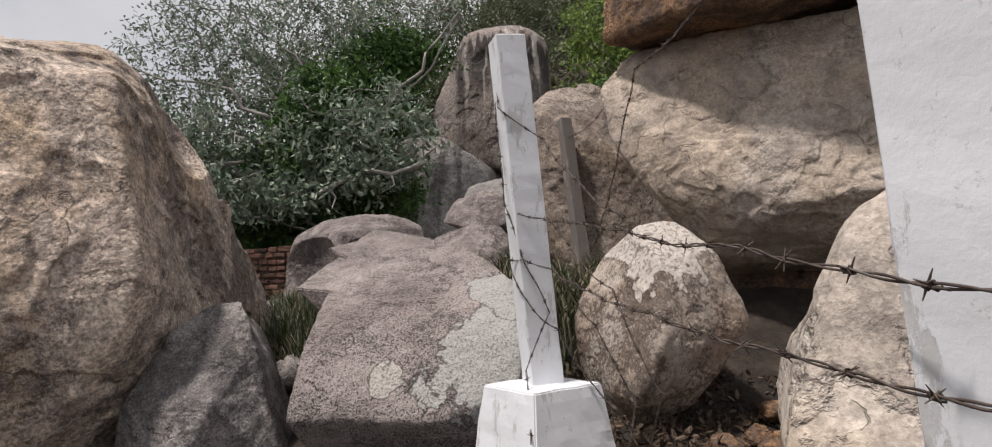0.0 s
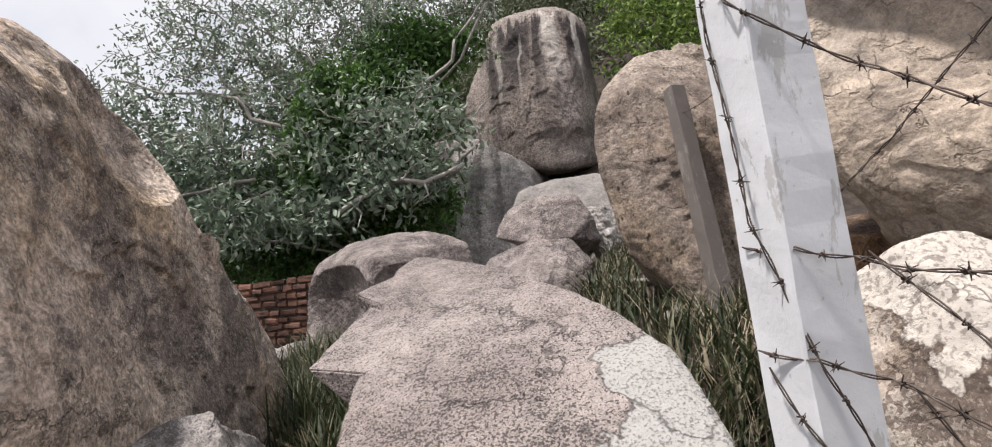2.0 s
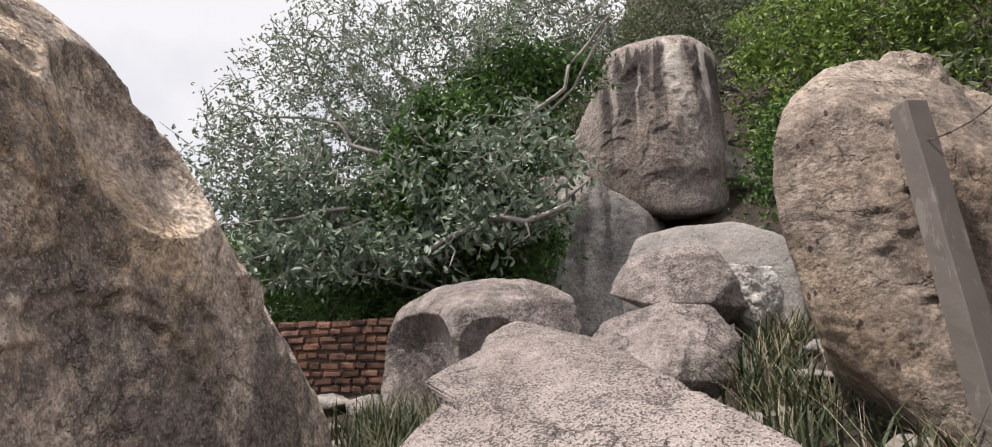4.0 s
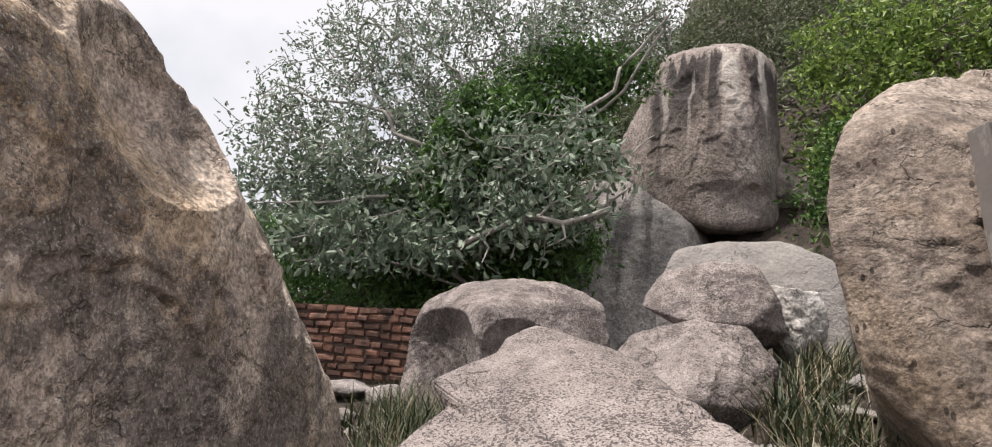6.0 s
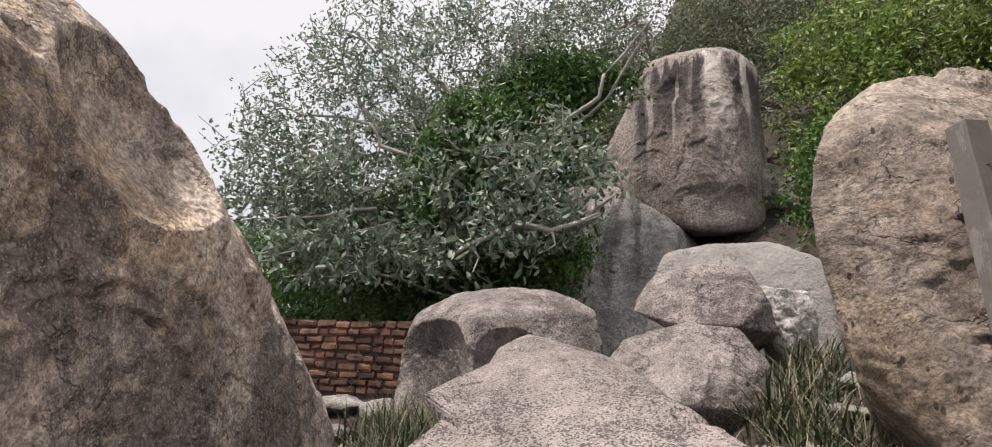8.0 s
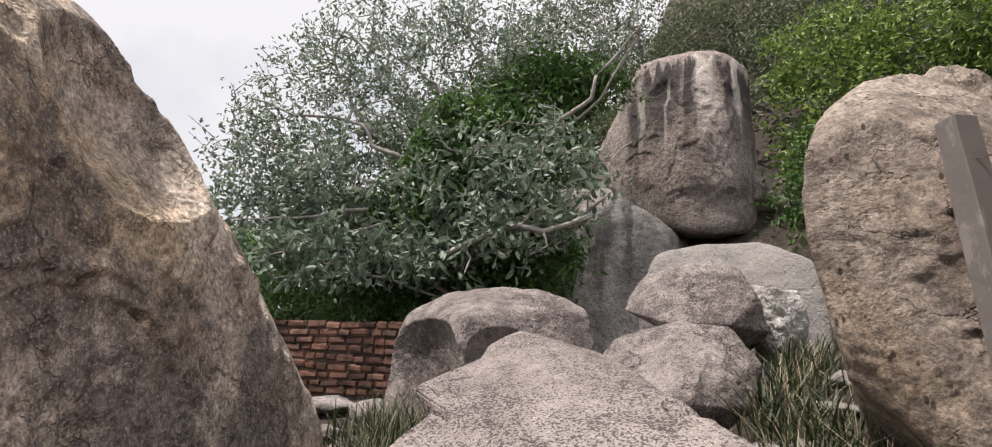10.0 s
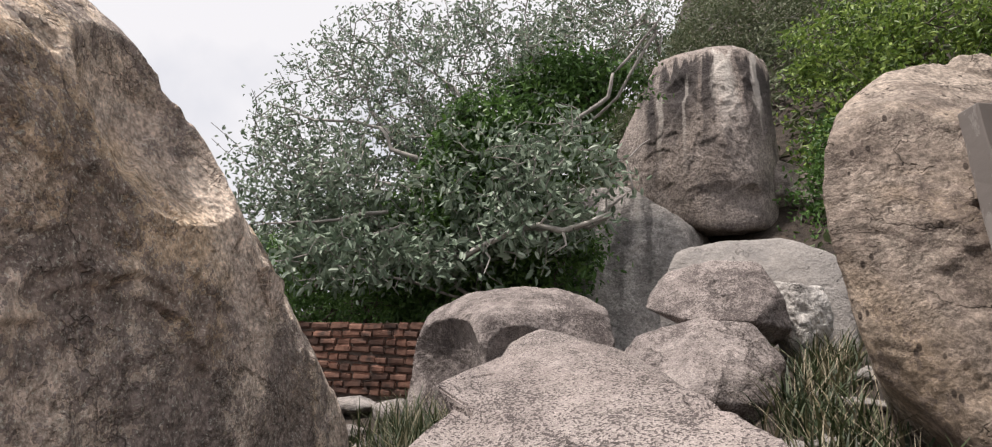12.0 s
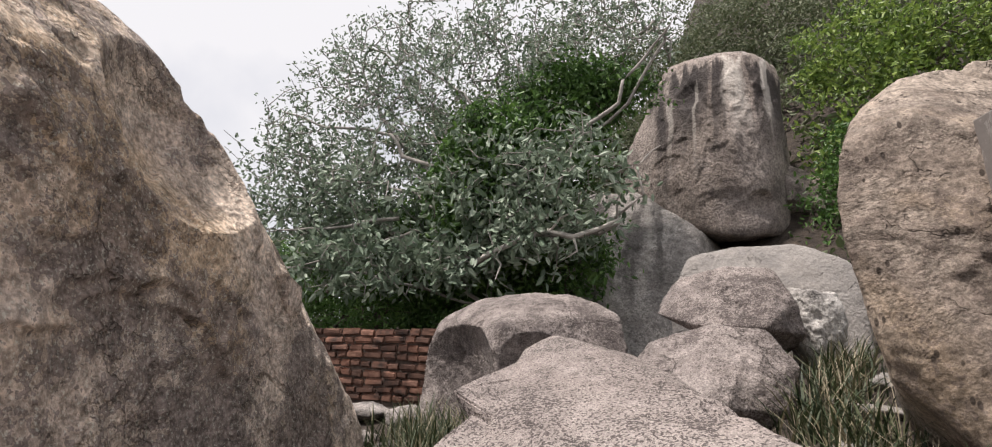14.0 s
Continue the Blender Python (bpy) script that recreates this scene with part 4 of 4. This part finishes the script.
def grow(limbs, tips, rng, reach=0.28):
    """Branches: from the limbs' points to each tip in turn, nearest first, each joining the nearest wood that stands."""
    nodes, parents = [], []
    for limb in limbs:
        prev = -1 if not nodes else int(np.argmin(np.linalg.norm(np.array(nodes) - np.array(limb[0]), axis=1)))
        for k, p in enumerate(limb):
            if k == 0 and prev >= 0:
                continue
            q0 = np.array(nodes[prev]) if prev >= 0 else np.array(p, float)
            m = max(1, int(np.linalg.norm(np.array(p) - q0) / reach)) if prev >= 0 else 1
            for i in range(1, m + 1):
                nodes.append(tuple(q0 + (np.array(p) - q0) * i / m + (rng.normal(size=3) * 0.035 if i < m else 0)))
                parents.append(prev)
                prev = len(nodes) - 1
    N = np.zeros((len(tips) * 14 + len(nodes), 3))
    N[:len(nodes)] = nodes
    count = len(nodes)
    order = np.argsort(np.linalg.norm(tips[:, None] - N[None, :count], axis=2).min(1))
    ends = []
    for t in tips[order]:
        j = int(np.argmin(np.linalg.norm(N[:count] - t, axis=1)))
        gap = t - N[j]
        m = int(np.clip(np.linalg.norm(gap) / reach, 1, 12))
        start = N[j].copy()
        bend = rng.normal(size=3) * 0.12 * np.linalg.norm(gap)
        for i in range(1, m + 1):
            s = i / m
            N[count] = start + gap * s + bend * math.sin(s * math.pi) + rng.normal(size=3) * 0.03
            parents.append(j)
            j = count
            count += 1
        ends.append(j)
    N = N[:count]
    load = np.zeros(count)
    load[ends] = 1
    for i in range(count - 1, -1, -1):
        load[i] = max(load[i], 0.5)
        if parents[i] >= 0:
            load[parents[i]] += load[i]
    return N, parents, load, ends


def branch_mesh(name, N, parents, load, thin, power, most):
    rad = np.minimum(thin * load ** power, most)
    V, Q = [], []
    for i, j in enumerate(parents):
        if j < 0:
            continue
        a, b = N[j], N[i]
        d = (b - a) / (np.linalg.norm(b - a) + 1e-9)
        u = np.cross(d, (0.31, 0.2, 0.93))
        u /= np.linalg.norm(u) + 1e-9
        w = np.cross(d, u)
        o = len(V)
        r0, r1 = min(rad[j], rad[i] * 1.3), rad[i]
        for p, r in ((a, r0), (b + d * r1 * 0.4, r1)):
            for k in range(5):
                V.append(p + r * (math.cos(k * 1.2566) * u + math.sin(k * 1.2566) * w))
        Q += [(o + k, o + (k + 1) % 5, o + 5 + (k + 1) % 5, o + 5 + k) for k in range(5)]
    return grid_mesh(name, np.array(V), np.array(Q), True)


def tree(name, label, limbs, shapes, twigs, per_twig, leaf, spread, bark, leaf_mat, seed, thin=0.004, power=0.42, most=0.12, droop=0.3, extra=0, category="tree", big_low=False, clump=0.2):
    rng = np.random.default_rng(seed)
    tips = in_ellipsoids(shapes, twigs, rng)
    N, parents, load, ends = grow(limbs, tips, rng)
    thing = new(name)
    thing.location = limbs[0][0]
    o = np.array(limbs[0][0])
    tagged(thing, label, category)
    part("trunk", branch_mesh("trunk", N - o, parents, load, thin, power, most), bark, thing)
    e = N[ends]
    back = N[[parents[i] for i in ends]]
    s = rng.uniform(-0.2, 1.0, (len(ends), per_twig, 1))
    at = (back[:, None] + (e - back)[:, None] * s + rng.normal(size=(len(ends), per_twig, 3)) * spread).reshape(-1, 3)
    if extra:
        hubs = in_ellipsoids(shapes, max(20, extra // 55), rng, 0.35)
        pick = rng.integers(0, len(hubs), extra)
        at = np.concatenate([at, hubs[pick] + rng.normal(size=(extra, 3)) * np.array([1, 1, 0.7]) * clump * rng.uniform(0.4, 1.1, len(hubs))[pick][:, None]])
    size = leaf * np.clip(1.75 - 0.34 * (at[:, 2] - 3.2), 0.95, 1.7) if big_low else leaf
    part("crown", leaf_mesh("crown", at - o, size, droop, rng=rng), leaf_mat, thing)
    return thing


grey_tree = tree("tree", "sparse grey-barked tree with dusty grey-green leaves", [
    [(-3.3, 10.0, 1.7), (-3.4, 9.9, 2.6), (-3.2, 9.7, 3.6), (-3.0, 9.8, 4.6), (-3.2, 9.9, 5.6)],
    [(-3.4, 9.9, 2.6), (-4.4, 9.7, 3.3), (-5.6, 9.6, 4.2), (-6.6, 9.6, 5.0)],
    [(-3.2, 9.7, 3.6), (-4.3, 9.6, 4.5), (-5.2, 9.6, 5.5), (-5.6, 9.6, 6.3)],
    [(-3.4, 9.9, 2.6), (-5.0, 9.3, 3.0), (-6.4, 9.2, 3.1)],
    [(-3.0, 9.8, 4.6), (-1.9, 9.8, 4.95), (-1.45, 9.8, 5.3), (-0.95, 9.9, 6.2)],
    [(-3.2, 9.7, 3.3), (-1.5, 9.2, 3.5), (-1.96, 9.0, 3.30), (-2.55, 9.0, 3.36), (-2.95, 8.95, 3.15), (-3.35, 8.9, 2.9)]],
    [((-5.7, 9.7, 5.2), (2.3, 1.2, 1.5)), ((-3.9, 9.9, 5.9), (1.8, 1.2, 1.2)), ((-4.3, 9.4, 4.0), (2.2, 1.1, 1.1)),
     ((-4.6, 9.9, 6.7), (1.9, 1.0, 0.9)), ((-2.6, 10.1, 6.9), (1.5, 1.0, 0.8)), ((-2.4, 9.1, 4.0), (1.2, 0.8, 0.95)), ((-2.5, 9.0, 3.9), (1.1, 0.7, 0.85)), ((-1.8, 10.2, 6.5), (1.1, 0.9, 0.8)), ((-6.5, 9.8, 4.0), (1.5, 1.0, 1.0)), ((-4.6, 9.2, 3.1), (1.8, 0.8, 0.5)), ((-2.9, 8.9, 3.1), (1.0, 0.4, 0.5))],
    3000, 8, 0.080, 0.08, bark_grey, leaf_grey, 3, thin=0.0050, power=0.27, most=0.05, big_low=True)
bm = bmesh.new()
knuckle = [(-1.45, 9.15, 3.55), (-1.7, 9.0, 3.40), (-1.96, 8.92, 3.30), (-2.25, 8.9, 3.38), (-2.55, 8.9, 3.33), (-2.75, 8.88, 3.22), (-2.95, 8.87, 3.15), (-3.2, 8.85, 3.0), (-3.4, 8.85, 2.88)]
tube(bm, [Vector(p) - grey_tree.location for p in knuckle], [0.016, 0.024, 0.036, 0.028, 0.040, 0.03, 0.036, 0.028, 0.02], 9)
for a, b, c in (((-1.96, 8.92, 3.30), (-1.9, 8.85, 3.12), (-2.1, 8.8, 2.98)), ((-2.55, 8.9, 3.37), (-2.5, 8.85, 3.6), (-2.62, 8.8, 3.78)), ((-2.95, 8.87, 3.15), (-2.8, 8.8, 2.98), (-2.86, 8.78, 2.8)), ((-2.25, 8.9, 3.36), (-2.1, 8.85, 3.52), (-1.85, 8.8, 3.6)), ((-3.2, 8.85, 3.0), (-3.4, 8.8, 3.1), (-3.7, 8.8, 3.05))):
    tube(bm, [Vector(p) - grey_tree.location for p in (a, b, c)], [0.02, 0.013, 0.006], 6)
part("limb", bm, bark_pale, grey_tree, "bare pale knuckled limb")
for way, thick in (
        ([(-3.6, 9.5, 4.2), (-3.98, 9.3, 4.45), (-4.56, 9.3, 4.69), (-4.8, 9.3, 5.05), (-5.25, 9.3, 5.2), (-6.18, 9.3, 5.36), (-6.9, 9.3, 5.7)], 0.040),
        ([(-2.3, 9.6, 4.5), (-1.86, 9.2, 4.81), (-1.5, 9.2, 5.03), (-1.42, 9.2, 5.32), (-1.1, 9.2, 5.66), (-0.85, 9.2, 6.0)], 0.034),
        ([(-4.6, 9.4, 3.8), (-5.0, 9.2, 3.7), (-5.4, 9.1, 3.66), (-6.07, 9.1, 3.65), (-6.77, 9.1, 3.63)], 0.030),
        ([(-4.2, 9.4, 3.6), (-4.6, 9.2, 3.45), (-5.04, 9.1, 3.28), (-5.66, 9.1, 3.12), (-6.27, 9.1, 3.06)], 0.026),
        ([(-3.4, 9.6, 3.4), (-3.7, 9.3, 3.75), (-4.3, 9.3, 4.06), (-4.9, 9.3, 4.3), (-5.8, 9.3, 4.45), (-6.5, 9.3, 4.8)], 0.036),
        ([(-3.1, 9.6, 4.4), (-3.3, 9.4, 5.0), (-3.7, 9.4, 5.6), (-4.3, 9.4, 6.0), (-4.8, 9.4, 6.5)], 0.030),
        ([(-1.5, 9.2, 3.55), (-1.15, 9.1, 3.8), (-1.25, 9.1, 4.15), (-0.95, 9.1, 4.4)], 0.018)):
    bm = bmesh.new()
    line = [Vector(a).lerp(Vector(b), k / 4) for a, b in zip(way, way[1:]) for k in range(4)] + [Vector(way[-1])]
    line = [q - grey_tree.location + noise.noise_vector(q * 2.6) * 0.07 for q in line]
    tube(bm, line, [thick * (1 - 0.7 * k / len(line)) for k in range(len(line))], 7)
    part("limb", bm, bark_grey, grey_tree)
tree("bush", "dense dark green bush behind the grey tree", [[(-3.0, 10.8, 1.9), (-3.0, 10.7, 3.5), (-2.6, 10.6, 4.8)]],
     [((-2.35, 10.1, 5.7), (0.72, 0.4, 0.55)), ((-1.8, 10.1, 5.75), (0.5, 0.4, 0.45)), ((-3.2, 9.35, 4.8), (0.62, 0.35, 0.62)), ((-2.5, 10.0, 4.7), (0.8, 0.4, 0.8)), ((-3.55, 9.3, 4.05), (0.6, 0.35, 0.6)),
      ((-2.8, 10.1, 3.4), (1.1, 0.5, 0.9)), ((-4.4, 11.0, 3.0), (1.3, 0.8, 1.0)), ((-5.2, 10.8, 3.9), (0.9, 0.5, 0.5))],
     450, 14, 0.10, 0.12, bark_dark, leaf_dark, 5, extra=34000, category="bush")
# Extra dark leaves cover lit rock here and stand in for the hollow's shade.
tree("bush", "dark green bush in the hollow, thickened to stand in for shade", [[(1.4, 12.1, 2.6), (1.4, 12.0, 3.6)]],
     [((1.3, 11.8, 3.9), (0.5, 0.3, 1.0)), ((1.7, 12.0, 4.9), (0.6, 0.4, 0.7)), ((2.1, 11.8, 3.7), (0.9, 0.3, 0.9)), ((1.3, 11.5, 3.35), (0.7, 0.3, 0.5))], 90, 12, 0.09, 0.1, bark_dark, leaf_dark, 15, extra=9000, category="bush")
tree("bush", "low dark green hedge of bushes behind the brick wall", [[(-5.6, 10.6, 1.5), (-5.6, 10.6, 2.4)]],
     [((-5.6, 10.6, 2.4), (2.2, 0.9, 1.0)), ((-3.4, 10.2, 2.3), (1.4, 0.6, 0.8)), ((-8.2, 11.5, 2.8), (2.0, 1.2, 1.3)), ((-6.8, 12, 3.6), (1.8, 1.2, 1.3))],
     350, 14, 0.08, 0.12, bark_dark, leaf_dark, 6, extra=24000, category="bush")
tree("tree", "olive-green tree far beyond the wall", [[(-9.5, 17, 2.5), (-9.5, 17, 5.0)]],
     [((-7.5, 17, 7.6), (2.6, 1.2, 1.6)), ((-4.6, 17, 8.4), (2.2, 1.2, 1.6)), ((-10, 17, 4.6), (3.5, 1.5, 2.2)), ((-6.5, 18, 5.2), (2.5, 1.5, 2.4)), ((-13, 18, 4.2), (3.0, 1.5, 2.0))],
     250, 12, 0.16, 0.2, bark_dark, leaf_far, 7, extra=16000)
tree("tree", "bright green leafy tree beside the tall dome", [[(2.2, 13.4, 4.6), (2.3, 13.3, 6.0), (2.6, 13.3, 7.2)]],
     [((1.9, 12.9, 6.2), (1.0, 0.8, 1.0)), ((3.4, 13.2, 7.0), (1.5, 0.9, 1.2)), ((2.2, 13.6, 7.6), (1.2, 0.8, 0.8)), ((5.2, 13.4, 7.4), (1.6, 1.0, 1.6)), ((4.2, 13.0, 5.6), (1.6, 0.8, 1.0)),
      ((1.5, 12.3, 5.1), (0.55, 0.5, 0.6))],
     600, 12, 0.11, 0.14, bark_dark, leaf_bright, 8, extra=15000, clump=0.22)
tree("bush", "olive scrub on the hillside above the dome", [[(0.5, 19, 8.6), (0.5, 19, 10.0)]],
     [((-3.5, 17, 10), (2, 1.2, 1.4)), ((-0.5, 17.5, 10.4), (2.2, 1.2, 1.4)), ((2.5, 17.5, 10.9), (2.2, 1.2, 1.5)), ((-2, 16.5, 8.6), (2.4, 1, 1.4)), ((-6, 17, 8.2), (2, 1.2, 1.8)), ((-3.2, 17.5, 8.2), (2.0, 1.2, 1.3)), ((0.0, 19, 10.2), (2.4, 1.5, 1.6)), ((3.6, 19.5, 11.3), (2.6, 1.5, 1.8)), ((7, 19, 11.5), (2.6, 1.5, 2.2)), ((-1.2, 15.5, 7.2), (1.6, 1.0, 1.0)),
      ((1.8, 16, 8.4), (1.8, 1.0, 1.3)), ((5, 16, 9.2), (2.2, 1.0, 1.6)), ((-4.8, 16, 6.2), (1.6, 1.0, 1.6))],
     450, 14, 0.11, 0.2, bark_grey, leaf_far, 9, extra=60000, category="bush", clump=0.32)


def hill_scrub():
    rng = np.random.default_rng(12)
    n = 1500
    x, y = rng.uniform(-12, 18, n), 10.5 + 24 * rng.uniform(0, 1, n) ** 1.5
    keep = ~((x > -3) & (x < 1.4) & (y < 14.5))
    c = np.stack([x, y, ground_z(x, y)], 1)[keep]
    r = rng.uniform(0.35, 0.9, len(c))[:, None, None]
    d = rng.normal(size=(len(c), 45, 3))
    d /= np.linalg.norm(d, axis=2)[:, :, None]
    d[:, :, 2] = np.abs(d[:, :, 2])
    at = (c[:, None] + d * r * rng.uniform(0.4, 1, (len(c), 45, 1))).reshape(-1, 3)
    ob = part("hillside_scrub", leaf_mesh("hillside_scrub", at, 0.2, 0.1, rng=rng), leaf_far)
    tagged(ob, "thick olive-green scrub covering the hillside", "scrub", kind="stuff")


hill_scrub()


def blades(name, label, centres, count, height, width, lean, mat, seed):
    """Arching grass blades in tufts."""
    rng = np.random.default_rng(seed)
    c = np.array(centres, float)
    pick = rng.integers(0, len(c), count)
    xy = c[pick, :2] + rng.normal(size=(count, 2)) * c[pick, 2:3]
    base = np.stack([xy[:, 0], xy[:, 1], ground_z(xy[:, 0], xy[:, 1]) - 0.02], 1)
    az = rng.uniform(0, 6.283, count)
    out = np.stack([np.cos(az), np.sin(az), np.zeros(count)], 1)
    side = np.stack([-np.sin(az), np.cos(az), np.zeros(count)], 1)
    h = (height * rng.uniform(0.45, 1.2, count))[:, None]
    bend = (lean * rng.uniform(0.1, 1.2, count))[:, None] * h
    w = (width * rng.uniform(0.6, 1.3, count))[:, None]
    V = []
    for s in (0.0, 0.4, 0.75, 1.0):
        mid = base + np.array([0, 0, 1]) * h * (s - 0.25 * lean * s * s) + out * bend * s * s
        ww = w * (1 - s ** 2 * 0.93) * 0.5
        V += [mid - side * ww, mid + side * ww]
    V = np.stack(V, 1).reshape(-1, 3)
    o = np.arange(count)[:, None] * 8
    Q = np.concatenate([o + np.array([[k, k + 1, k + 3, k + 2]]) for k in (0, 2, 4)], 0)
    ob = part(name, grid_mesh(name, V, Q), mat)
    return tagged(ob, label, "grass", kind="stuff")


RIGHT_TUFTS = [(0.25, 4.0, 0.12), (0.55, 4.2, 0.15), (0.9, 4.4, 0.15), (0.35, 4.6, 0.12), (0.15, 5.4, 0.12), (0.05, 5.9, 0.1), (0.7, 4.6, 0.12),
               (0.2, 6.4, 0.1), (0.35, 6.9, 0.1), (1.1, 4.7, 0.12), (-0.05, 4.9, 0.1), (0.6, 3.9, 0.1), (0.3, 3.75, 0.08)]
LEFT_TUFTS = [(-1.95, 5.4, 0.12), (-1.75, 5.25, 0.12), (-2.1, 5.8, 0.15), (-1.6, 5.5, 0.12), (-1.45, 4.6, 0.12), (-1.6, 5.2, 0.15), (-1.75, 5.8, 0.15), (-1.35, 4.2, 0.08), (-1.9, 6.2, 0.15), (-1.55, 4.9, 0.1), (-2.2, 6.0, 0.2), (-1.75, 4.75, 0.1), (-1.85, 5.0, 0.1), (-2.5, 6.4, 0.15)]
blades("grass", "tall green reedy grass between the boulders", RIGHT_TUFTS, 1900, 0.32, 0.017, 0.75, blade_green, 1)
blades("grass", "tall green reedy grass beside the huge boulder", LEFT_TUFTS, 2600, 0.44, 0.014, 0.6, blade_green, 2)
blades("dry_grass", "dry straw-coloured grass stems among the green", RIGHT_TUFTS + LEFT_TUFTS, 1000, 0.42, 0.005, 0.8, blade_dry, 3)


def leaf_litter():
    rng = np.random.default_rng(77)
    n = 5000
    x, y = np.concatenate([rng.uniform(0.35, 2.3, n), rng.uniform(-2.3, -1.0, n)]), np.concatenate([rng.uniform(1.7, 3.7, n), rng.uniform(3.8, 6.6, n)])
    at = np.stack([x, y, ground_z(x, y) + 0.06 * fbm(np.stack([x, y, x * 0], 1) * 1.3, 4, 3) + rng.uniform(0.0, 0.05, 2 * n)], 1)
    ob = part("leaf_litter", leaf_mesh("leaf_litter", at, 0.05, 0.0, rng=rng), litter_brown)
    tagged(ob, "brown fallen leaves littering the soil between the boulders", "leaf litter", kind="stuff")


leaf_litter()
